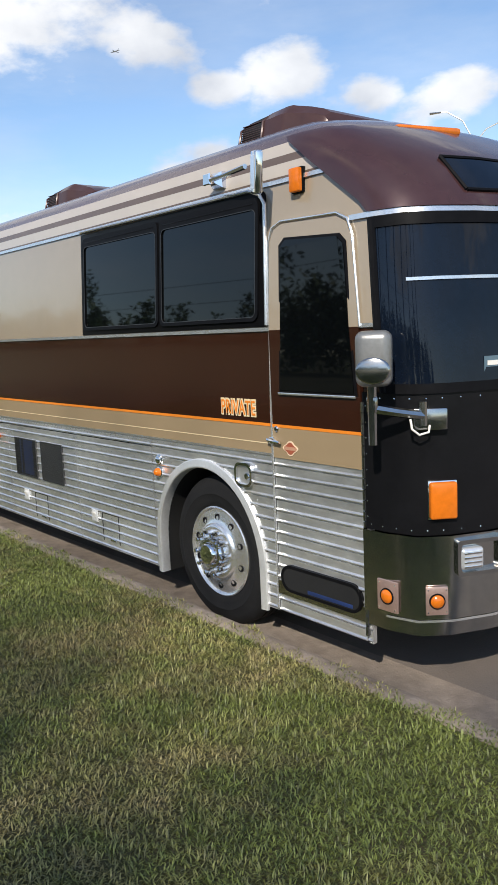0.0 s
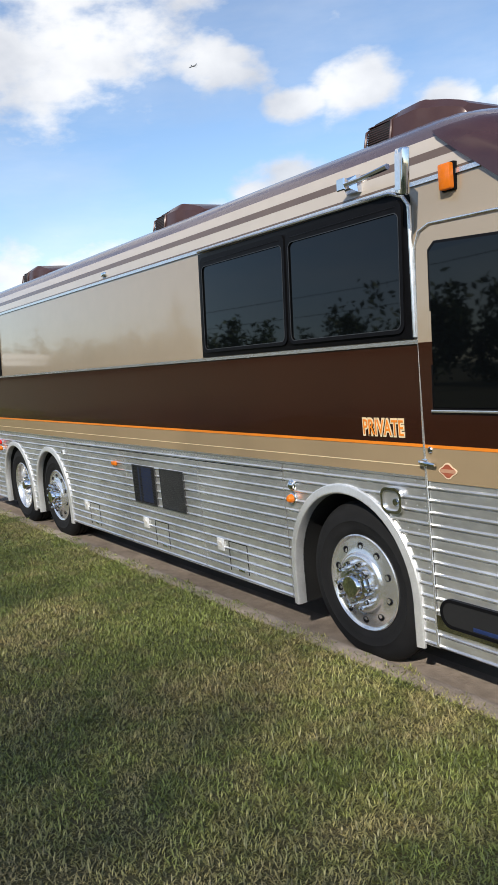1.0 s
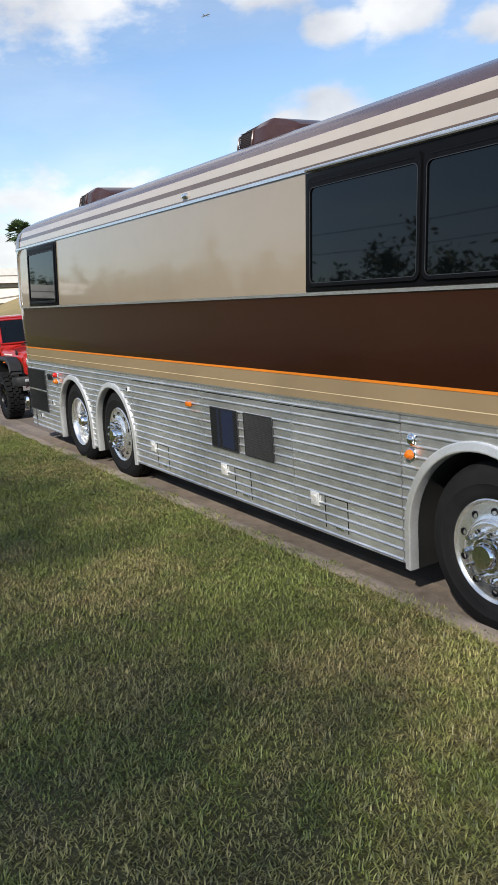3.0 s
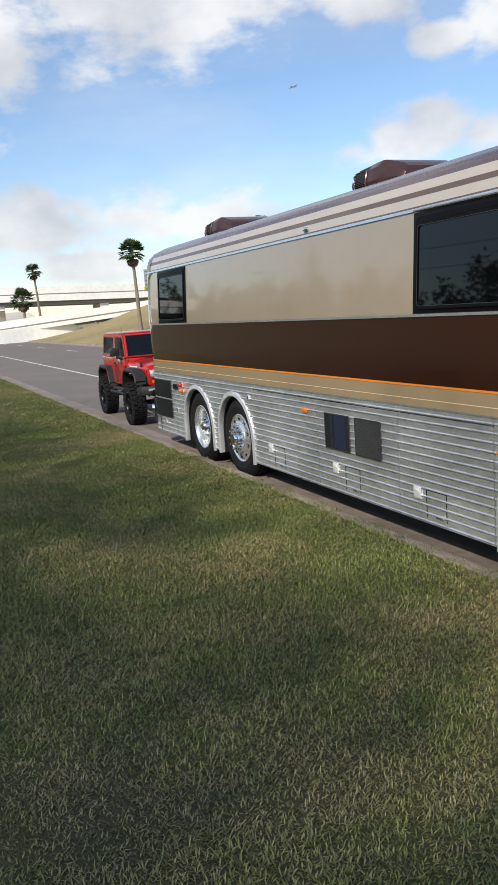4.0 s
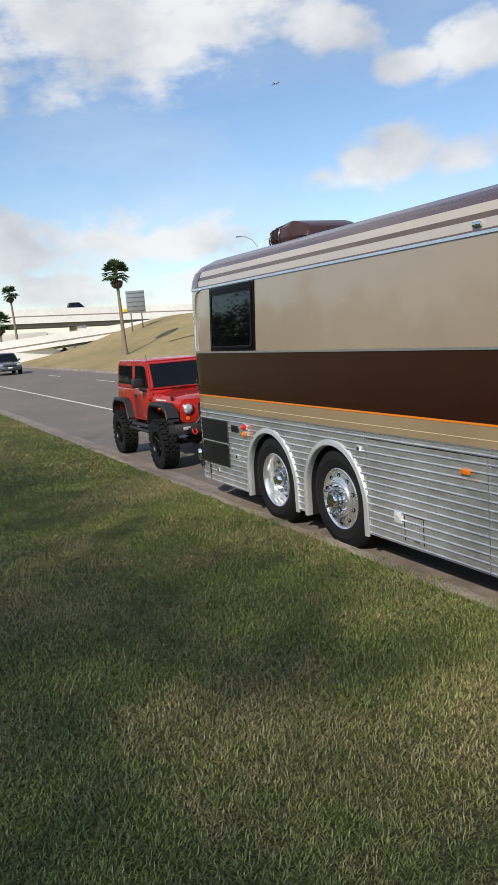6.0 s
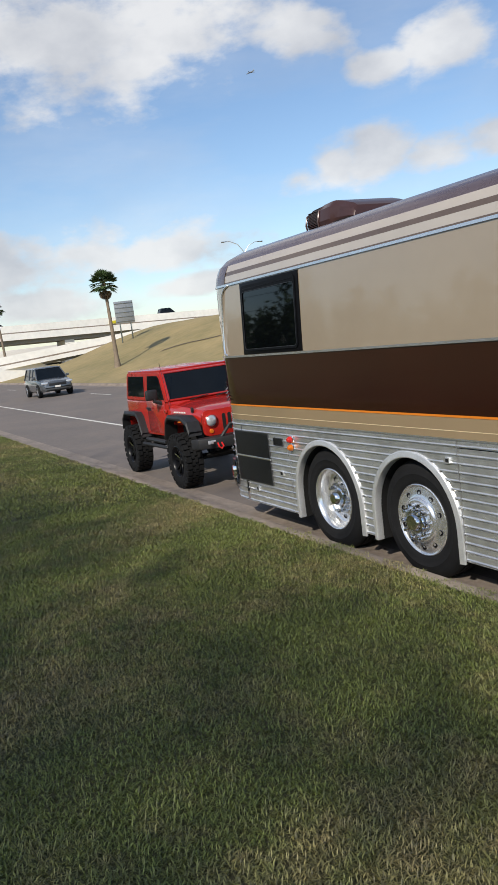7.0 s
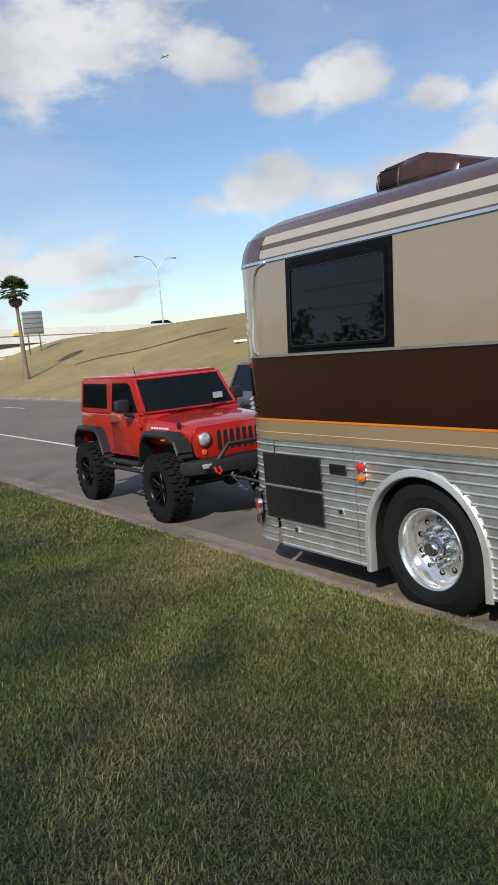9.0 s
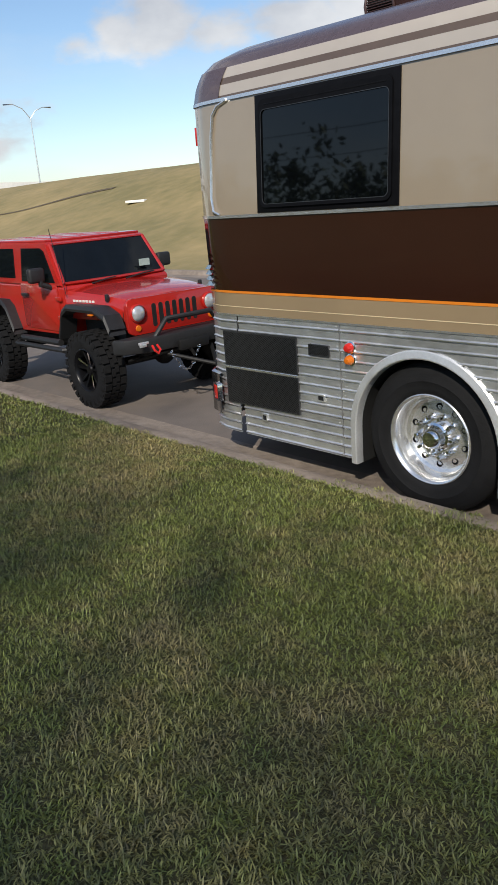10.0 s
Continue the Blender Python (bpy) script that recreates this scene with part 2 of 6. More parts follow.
# ---- ground, kerbs, road ----
def rise(x):
    """The street is all but level, climbing a hair behind the parked vehicles."""
    d = -(x + 13)
    return 0.0012 * (math.log1p(math.exp(-abs(d) / 3)) * 3 + max(d, 0))


def lawn_z(x, y):
    d = max(0.0, -0.2 - y)
    return rise(x) + 0.125 + 0.055 * min(d, 5.0) + 0.012 * max(0, d - 5.0) + 0.012 * noise.noise((x * 0.5, y * 0.5, 0)) * min(1, d)


def bank_top(x):
    return 4.0 * min(1, max(0, (x + 104) / 22)) ** 0.8


def bank_z(x, y):
    t = min(1, max(0, (y - 10.75) / 16))
    s = t * t * (3 - 2 * t) * 0.55 + t * 0.45
    return rise(x) * (1 - 0.5 * t) + 0.12 + bank_top(x) * s + 0.10 * noise.noise((x * 0.15, y * 0.2, 3)) * min(1, t * 6)


def sheet(name, xs, ys, height, material, label):
    bm = B()
    vs = [[bm.verts.new((x, y, height(x, y))) for y in ys] for x in xs]
    for a, b in zip(vs, vs[1:]):
        for i in range(len(ys) - 1):
            bm.faces.new((a[i], b[i], b[i + 1], a[i + 1]))
    return tagged(part(name, bm, material), label, name.split("_")[0], kind="structure")


def spaced(marks):
    out = []
    for a, b, s in marks:
        k = max(1, round((b - a) / s))
        out += [a + (b - a) * i / k for i in range(k)]
    return out + [marks[-1][1]]


SOIL = mat("lawn_soil", (0.060, 0.066, 0.020), 0.95, 0, 0.3, 1.6, 0.8, 60, second=(0.085, 0.070, 0.030))
DRY = mat("dry_bank_grass", (0.37, 0.275, 0.125), 0.95, 0, 0.3, 0.16, 1.0, 5, second=(0.21, 0.175, 0.068))
ASPHALT = mat("worn_road", (0.205, 0.168, 0.142), 0.85, 0, 0.3, 0.45, 0.25, 70, second=(0.145, 0.122, 0.106))
CONCRETE = mat("kerb_concrete", (0.33, 0.27, 0.22), 0.85, 0, 0.3, 1.3, 0.3, 60, second=(0.17, 0.135, 0.108))
PALE = mat("pale_concrete", (0.82, 0.80, 0.75), 0.8, 0, 0.10, 0.2)
LINE = mat("road_paint", (0.70, 0.67, 0.60), 0.7, 0, 0.2, 3)

XS = spaced([(-900, -300, 100), (-300, -120, 20), (-120, -40, 4), (-40, -20, 1), (-20, 8, 0.35), (8, 40, 4), (40, 600, 80)])
sheet("ground_lawn", XS, spaced([(-600, -100, 100), (-100, -20, 10), (-20, -8, 1.5), (-8, -0.2, 0.3)]), lawn_z, SOIL, "mown green lawn with dry patches beside the kerb")
sheet("road_surface", XS, spaced([(0.34, 10.3, 0.9)]), lambda x, y: rise(x), ASPHALT, "worn brownish asphalt street")
sheet("bank_ground", spaced([(-900, -300, 100), (-300, -120, 15), (-120, 10, 2), (10, 600, 60)]), spaced([(10.72, 32, 0.7), (32, 60, 7), (60, 900, 140)]),
      lambda x, y: bank_z(x, y) - (0.02 * max(0, y - 40) if y > 40 else 0), DRY, "dry yellow grass embankment beyond the street")


def kerb(name, line, label):
    """line: (y, z over the road) from the grass to the road."""
    bm = B()
    loft(bm, [[(x, y, rise(x) + z) for y, z in line] for x in XS])
    return tagged(part(name, bm, CONCRETE), label, "kerb", kind="structure")


kerb("kerb_near", [(-0.27, 0.0), (-0.25, 0.128), (-0.23, 0.138), (-0.13, 0.135), (-0.10, 0.125), (-0.06, 0.035), (0.0, 0.012), (0.345, 0.006), (0.35, -0.05)], "weathered concrete kerb and gutter along the lawn")
kerb("kerb_far", [(10.1, -0.05), (10.12, 0.006), (10.45, 0.012), (10.5, 0.12), (10.54, 0.13), (10.68, 0.13), (10.75, 0.0)], "pale concrete kerb along the embankment")


def lane_line(name, spans, y, w, label):
    bm = B()
    for x0, x1 in spans:
        k = max(1, round((x1 - x0) / 4))
        xs = [x0 + (x1 - x0) * i / k for i in range(k + 1)]
        loft(bm, [[(x, y + o, rise(x) + 0.005) for o in (-w / 2, w / 2)] for x in xs])
    return tagged(part(name, bm, LINE), label, "marking", kind="structure")


lane_line("trim_edge_line", [(-260, 60)], 2.95, 0.11, "worn white line painted along the street")
for k in range(12):
    lane_line("trim_lane_dash", [(-43.8 - 12 * (k - 3), -40.2 - 12 * (k - 3))], 7.6, 0.11, "short worn white lane dash on asphalt")


# ---- the coach ----
def steps(z, table):
    for (a, u), (b, v) in zip(table, table[1:]):
        if z <= b:
            return u + (v - u) * max(0, (z - a)) / (b - a)
    return table[-1][1]


INSET = [(0.2, 0.0), (2.03, 0.0), (2.83, 0.05), (2.94, 0.06), (3.05, 0.09), (3.13, 0.16), (3.20, 0.30), (3.26, 0.6), (3.30, 1.19)]
NOSE = [(0.2, 0), (1.64, 0), (2.55, -0.09), (2.60, -0.10), (2.83, -0.29), (2.95, -0.45), (3.05, -0.6), (3.13, -0.75), (3.2, -0.95), (3.26, -1.3), (3.3, -1.8)]
TAIL = [(0.2, -0.08), (1.25, -0.03), (2.03, -0.05), (2.83, -0.10), (2.95, -0.07), (3.05, -0.03), (3.13, 0.05), (3.2, 0.19), (3.26, 0.5), (3.3, 1.0)]
FRONT = [(0, 1.22), (-0.015, 0.9), (-0.04, 0.6), (-0.10, 0.36), (-0.19, 0.16), (-0.29, 0.04), (-0.45, 0.0), (-0.60, 0.0)]
FLANK = [(-1.33, 0.0), (-4.0, 0.0), (-7.0, 0.0), (-10.6, 0.0)]
BACK = [(-10.80, 0.01), (-10.95, 0.06), (-11.05, 0.18), (-11.10, 0.45), (-11.12, 0.8), (-11.13, 1.22)]


def outline(z, out=0.0, pick=None):
    """Half of the coach's outline at a height, from the nose's middle round the kerb side to the tail's middle."""
    i, n, t = steps(z, INSET), steps(z, NOSE), steps(z, TAIL)
    pts = [(x + n, y) for x, y in FRONT] + [(FLANK[0][0] + n, 0)] + FLANK[1:-1] + [(FLANK[-1][0] + t, 0)] + [(x + t, y) for x, y in BACK]
    pts = [Vector((x, i + y * (1.22 - i) / 1.22)) for x, y in pts]
    if out:
        moved = []
        for k, p in enumerate(pts):
            d = (pts[min(k + 1, len(pts) - 1)] - pts[max(k - 1, 0)]).normalized()
            moved.append(p + Vector((-d.y, d.x)) * out)
        pts = moved
    if pick:
        pts = pts[pick[0]:pick[1]]
    return pts


def ring(z, out=0.0):
    half = outline(z, out)
    return [(p.x, p.y, z) for p in half] + [(p.x, 2.44 - p.y, z) for p in half[-2:0:-1]]


def band(bm, zs, out=0.0):
    loft(bm, [ring(z, out) for z in zs], closed=True)
    return bm


coach = root("touring_coach", (0, 0, 0), "vintage beige and brown coach with ribbed aluminium skirts, at the kerb", "bus")
SILL, RIBTOP = 0.262, 1.25
WHEELS = {"front": (-2.0, -2.06, 0.56, 1.09), "drive": (-7.50, -7.53, 0.53, 1.055), "tag": (-8.86, -8.87, 0.555, 1.06)}


def gap_at(z, grow=0.0):
    """The stretches in x that the wheel arches cut out at a height."""
    out = []
    for _, xc, hw, zt in WHEELS.values():
        h, t = hw + grow, zt + grow
        if z < 0.5:
            out.append((xc - h, xc + h))
        elif z < t:
            w = h * math.sqrt(max(0, 1 - ((z - 0.5) / (t - 0.5)) ** 2))
            out.append((xc - w, xc + w))
        else:
            out.append((xc, xc))
    return out


def rib_rows(z0, z1):
    rows, k = [(z0, 0.0)], 0
    pitch = (RIBTOP - SILL) / 14
    while SILL + k * pitch < z1 - 1e-4:
        a = SILL + k * pitch
        for dz, y in ((0.003, 0.0), (0.006, 0.010), (0.013, 0.010), (0.014, -0.008), (0.021, -0.0105), (0.027, -0.004), (0.030, 0.0)):
            if z0 < a + dz < z1:
                rows.append((a + dz, y))
        k += 1
    return rows + [(z1, 0.0)]


def ribbed(name, x0, x1, z0, z1, label=""):
    """A ribbed panel between x0 (behind) and x1, cut by the wheel arches, with turned-in edges."""
    bm, rows = B(), rib_rows(z0, z1)
    for (za, ya), (zb, yb) in zip(rows, rows[1:]):
        ga, gb = gap_at(za), gap_at(zb)
        cuts_a, cuts_b = [x0], [x0]
        for (a0, a1), (b0, b1) in sorted(zip(ga, gb)):
            if a1 <= x0 or a0 >= x1:
                continue
            cuts_a += [max(x0, a0), min(x1, a1)]
            cuts_b += [max(x0, min(x1, b0)), max(x0, min(x1, b1))]
        cuts_a.append(x1)
        cuts_b.append(x1)
        for i in range(0, len(cuts_a), 2):
            if cuts_a[i + 1] - cuts_a[i] > 1e-4 or cuts_b[i + 1] - cuts_b[i] > 1e-4:
                bm.faces.new([bm.verts.new(p) for p in ((cuts_a[i], ya, za), (cuts_a[i + 1], ya, za), (cuts_b[i + 1], yb, zb), (cuts_b[i], yb, zb))])
    for x in (x0, x1):
        loft(bm, [[(x, y, z), (x, 0.03, z)] for z, y in rows if not any(a < x < b for a, b in gap_at(z))] or [[(x, 0, z0), (x, 0.03, z0)], [(x, 0, z0 + 0.01), (x, 0.03, z0 + 0.01)]])
    bmesh.ops.remove_doubles(bm, verts=bm.verts, dist=0.0004)
    return part(name, bm, ALU, coach, label, smooth=50)


ribbed("skirt_panel", -0.605, -0.575, SILL, RIBTOP)
ribbed("skirt_panel", -2.70, -1.335, SILL, RIBTOP)
for x0, x1 in ((-3.905, -2.71), (-5.345, -3.915), (-6.93, -5.355)):
    ribbed("compartment_door", x0, x1, SILL, 1.18, "ribbed aluminium luggage hatch")
ribbed("skirt_rail", -6.93, -2.71, 1.186, RIBTOP)
ribbed("skirt_panel", -9.56, -6.94, SILL, RIBTOP)
ribbed("engine_hatch", -10.62, -9.57, SILL, RIBTOP, "ribbed aluminium engine hatch")


def tail_skirt():
    bm, rows = B(), rib_rows(SILL, RIBTOP)
    loft(bm, [[(p.x, p.y, z) for p in outline(z, -y)[11:]] for z, y in rows])
    loft(bm, [[(p.x, 2.44 - p.y, z) for p in outline(z, -y)] for z, y in ((SILL, 0), (RIBTOP, 0))])
    part("tail_skirt", bm, ALU, coach, smooth=50)


tail_skirt()


def rivets():
    bm = B()
    spots = []
    pitch = (RIBTOP - SILL) / 14
    seams = [-1.30, -1.37, -2.68, -2.74, -3.88, -3.94, -5.32, -5.38, -6.90, -6.97, -9.53, -9.60]
    for k in range(14):
        z = SILL + k * pitch + 0.048
        if k % 2:
            x = -0.75
            while x > -10.6:
                spots.append((x, z))
                x -= 0.085
        spots += [(s, z) for s in seams]
    x = -2.75
    while x > -6.9:
        spots += [(x, 1.215), (x + 0.02, 1.235)]
        x -= 0.055
    for x, z in spots:
        if any(a - 0.07 < x < b + 0.07 for a, b in gap_at(z, 0.06)) or (-5.2 < x < -4.1 and 0.67 < z < 1.1) or (-10.85 < x < -9.95 and 0.48 < z < 1.15):
            continue
        if -1.3 < x < -0.6 and 0.38 < z < 0.6:
            continue
        r = 0.0045
        top = bm.verts.new((x, -0.0055, z))
        base = [bm.verts.new((x + r * math.cos(a), 0.0005, z + r * math.sin(a))) for a in (0.3, 1.87, 3.44, 5.01)]
        for i in range(4):
            bm.faces.new((base[i], base[(i + 1) % 4], top))
    tagged(part("rivets", bm, ALU_EDGE, coach, "rows of small rivet heads", smooth=0), kind="stuff")


rivets()

# painted bands, from the ribs to the roof
part("tan_band", band(B(), (RIBTOP, 1.34, 1.426)), TAN, coach, "tan painted band")
part("pinstripe", band(B(), (1.315, 1.321), 0.0025), CREAM, coach, "cream pinstripe")
part("orange_stripe", band(B(), (1.424, 1.442), 0.003), ORANGE, coach, "thin orange stripe")
part("brown_band", band(B(), (1.44, 1.7, 2.0)), BROWN, coach, "glossy dark brown band")
part("beige_band", band(B(), (2.0, 2.2, 2.5, 2.84)), BEIGE, coach, "glossy beige band")
part("belt_trim", band(B(), (1.995, 2.0, 2.012, 2.017), 0.010), ALU_EDGE, coach, "polished belt trim")
part("rib_trim", band(B(), (1.243, 1.25, 1.258), 0.006), ALU_EDGE, coach)
part("gutter_trim", band(B(), (2.828, 2.836, 2.846, 2.852), 0.012), ALU_EDGE, coach, "polished gutter trim")
part("lower_stripe", band(B(), (2.84, 2.868)), STRIPE, coach)
part("roof_side_band", band(B(), (2.868, 2.905, 2.94)), SKYLIT_BEIGE, coach)
part("upper_stripe", band(B(), (2.94, 2.985)), STRIPE, coach)
part("roof_edge_band", band(B(), (2.985, 3.02, 3.055)), SKYLIT_BEIGE, coach)


def roof():
    bm = B()
    rings = loft(bm, [ring(z) for z in (3.055, 3.09, 3.13, 3.165, 3.20, 3.23, 3.26, 3.285, 3.30)], closed=True)
    bm.faces.new(rings[-1])
    part("roof_panel", bm, ROOF, coach, "purple-brown painted roof", smooth=60)
    bm = B()
    bx(bm, (-10.6, 0.5, 0.32), (-0.5, 1.94, 0.5))
    bx(bm, (-6.6, 0.10, 0.34), (-3.0, 0.5, 0.4))
    part("chassis", bm, DARK, coach)


roof()


def arches():
    for key, (_, xc, hw, zt) in WHEELS.items():
        def arc(grow, bottom):
            h, t = hw + grow, zt + grow
            pts = [(xc - h, bottom)] + [(xc - h * math.cos(a), 0.5 + (t - 0.5) * math.sin(a)) for a in [math.pi * i / 28 for i in range(29)]] + [(xc + h, bottom)]
            return pts
        low = SILL - 0.025
        bm = B()
        loft(bm, [[(x, y, z) for x, z in arc(g, low)] for g, y in ((0.0, 0.05), (0.0, -0.010), (0.004, -0.022), (0.012, -0.026), (0.055, -0.018), (0.062, -0.012), (0.062, 0.0))])
        part("wheel_arch", bm, ARCH_TRIM, coach, "bright aluminium wheel arch", smooth=30)
        bm = B()
        a = arc(0.0, low)
        loft(bm, [[(x, y, z) for x, z in a] for y in (0.045, 0.50)])
        bm.faces.new([bm.verts.new((x, 0.50, z)) for x, z in a])
        part("wheel_well", bm, DARK, coach)


arches()


def wheel(x, deep):
    """One road wheel as a part of the coach: tyre, rim, hub and nut covers."""
    m = Matrix.Translation((x, 0, 0.505))
    bm = B()
    prof = [(0.305, 0.30), (0.30, 0.075), (0.318, 0.052), (0.335, 0.040), (0.36, 0.034), (0.40, 0.030), (0.405, 0.027), (0.412, 0.030), (0.45, 0.038), (0.485, 0.050), (0.505, 0.070), (0.517, 0.085),
            (0.523, 0.10), (0.524, 0.125), (0.512, 0.128), (0.512, 0.138), (0.525, 0.141), (0.525, 0.178), (0.513, 0.181), (0.513, 0.191), (0.525, 0.194), (0.525, 0.232), (0.513, 0.235), (0.513, 0.245), (0.524, 0.248), (0.522, 0.275), (0.50, 0.31), (0.40, 0.33), (0.305, 0.32)]
    lathe(bm, prof, 72, m)
    tyre = part("tyre", bm, RUBBER, coach, "black rubber tyre", smooth=40)
    bm = B()
    if deep:
        prof = [(0.312, 0.07), (0.316, 0.046), (0.308, 0.040), (0.298, 0.045), (0.288, 0.062), (0.276, 0.085), (0.268, 0.13), (0.262, 0.165), (0.240, 0.178), (0.20, 0.172), (0.165, 0.165), (0.15, 0.165), (0.0, 0.165)]
    else:
        prof = [(0.312, 0.07), (0.316, 0.046), (0.308, 0.040), (0.298, 0.047), (0.290, 0.055), (0.272, 0.052), (0.235, 0.042), (0.205, 0.036), (0.198, 0.030), (0.190, 0.018), (0.178, 0.012), (0.15, 0.012), (0.118, 0.018), (0.0, 0.02)]
    lathe(bm, prof, 72, m)
    rim = part("rim", bm, ALU_EDGE, tyre, "polished alloy rim", smooth=35)
    for k in range(10):
        a = math.tau * (k + 0.5) / 10
        # hand hole as a shallow black dish; the hole's shade is its colour
        bm = B()
        rad, y = (0.205, 0.169) if deep else (0.243, 0.0405)
        c = m @ Vector((rad * math.cos(a), y, rad * math.sin(a)))
        lathe(bm, [(0.0, 0.006), (0.018, 0.004), (0.0205, -0.003), (0.023, -0.001), (0.0235, 0.008)], 12, Matrix.Translation(c))
        part("hand_hole", bm, GASKET, tyre)
        bm = B()
        rad, y0, y1 = (0.140, 0.168, 0.085) if deep else (0.143, 0.03, -0.062)
        a = math.tau * k / 10
        c = m @ Vector((rad * math.cos(a), 0, rad * math.sin(a)))
        lathe(bm, [(0.024, y0), (0.023, y0 - 0.012), (0.0165, y0 - 0.018), (0.016, y1 + 0.012), (0.012, y1 + 0.003), (0.0, y1)], 8, Matrix.Translation(c))
        part("nut_cover", bm, CHROME, tyre, "chrome nut cover")
    bm = B()
    if deep:
        prof = [(0.105, 0.168), (0.10, 0.12), (0.085, 0.112), (0.075, 0.085), (0.068, 0.06), (0.05, 0.042), (0.0, 0.038)]
    else:
        prof = [(0.112, 0.02), (0.105, -0.02), (0.098, -0.032), (0.080, -0.036), (0.074, -0.060), (0.066, -0.070), (0.0, -0.074)]
    lathe(bm, prof, 40, m)
    part("hub", bm, CHROME, tyre, "chrome hub cap")


wheel(-2.0, False)
wheel(-7.50, False)
wheel(-8.86, True)
for x in (-2.0, -7.50, -8.86):
    bm = B()
    lathe(bm, [(0.0, 0), (0.3, 0), (0.5, 0.02), (0.525, 0.06), (0.525, 0.26), (0.5, 0.3), (0.0, 0.3)], 32, Matrix.Translation((x, 2.08, 0.505)))
    part("tyre", bm, RUBBER, coach)


def lean(bm):
    """Leans a flat build inwards with the coach's upper side."""
    for v in bm.verts:
        v.co.y += max(0.0, 0.0625 * (v.co.z - 2.03))
    return bm


def side_window(name, x0, x1, z0, z1, splits, r_top):
    bm = B()
    prism(bm, rounded(x0, z0, x1, z1, 0.05, 5, (0, 0, r_top, 0)), -0.012, 0.02, bevel=0.004)
    win = part(name, lean(bm), GASKET, coach, "black framed tinted side window", smooth=30)
    xs = [x0 + 0.035] + splits + [x1 - 0.035]
    for a, b in zip(xs, xs[1:]):
        bm = B()
        o, i = rounded(a + 0.012, z0 + 0.035, b - 0.012, z1 - 0.035, 0.05), rounded(a + 0.034, z0 + 0.057, b - 0.034, z1 - 0.10, 0.04)
        frame_of(bm, o, i, -0.026, -0.010)
        part("window_frame", lean(bm), GASKET, win, smooth=30)
        bm = B()
        frame_of(bm, rounded(a + 0.034, z0 + 0.057, b - 0.034, z1 - 0.10, 0.04), rounded(a + 0.038, z0 + 0.061, b - 0.038, z1 - 0.104, 0.037), -0.0275, -0.024)
        part("inner_bead", lean(bm), MESHGREY, win)
        bm = B()
        prism(bm, rounded(a + 0.03, z0 + 0.053, b - 0.03, z1 - 0.05, 0.04), -0.0165, -0.0125)
        part("pane", lean(bm), GLASS, win, "dark reflective tinted pane")
        bm = B()
        bx(bm, (a + 0.06, -0.028, z1 - 0.075), (b - 0.06, -0.018, z1 - 0.066), 0.002)
        part("glass_channel", lean(bm), GASKET, win)
    return win


side_window("side_window", -3.62, -1.365, 2.022, 2.815, [-2.475], 1)
side_window("side_window", -10.30, -9.035, 2.022, 2.818, [], 0)
bm = B()
tube(bm, [(-3.6, 0.028, 2.835), (-1.50, 0.028, 2.825), (-1.40, 0.022, 2.79), (-1.352, 0.018, 2.73), (-1.348, -0.008, 2.03)], 0.012, 8)
part("window_trim", bm, ALU_EDGE, coach, "polished trim round the window")
bm = B()
tube(bm, [(-10.72, -0.008, 2.02), (-10.80, -0.002, 2.05), (-10.825, 0.008, 2.15), (-10.79, 0.03, 2.6), (-10.765, 0.035, 2.74), (-10.71, 0.04, 2.80), (-10.60, 0.042, 2.832)], 0.012, 8)
part("rear_corner_trim", bm, ALU_EDGE, coach, "curved polished corner trim")


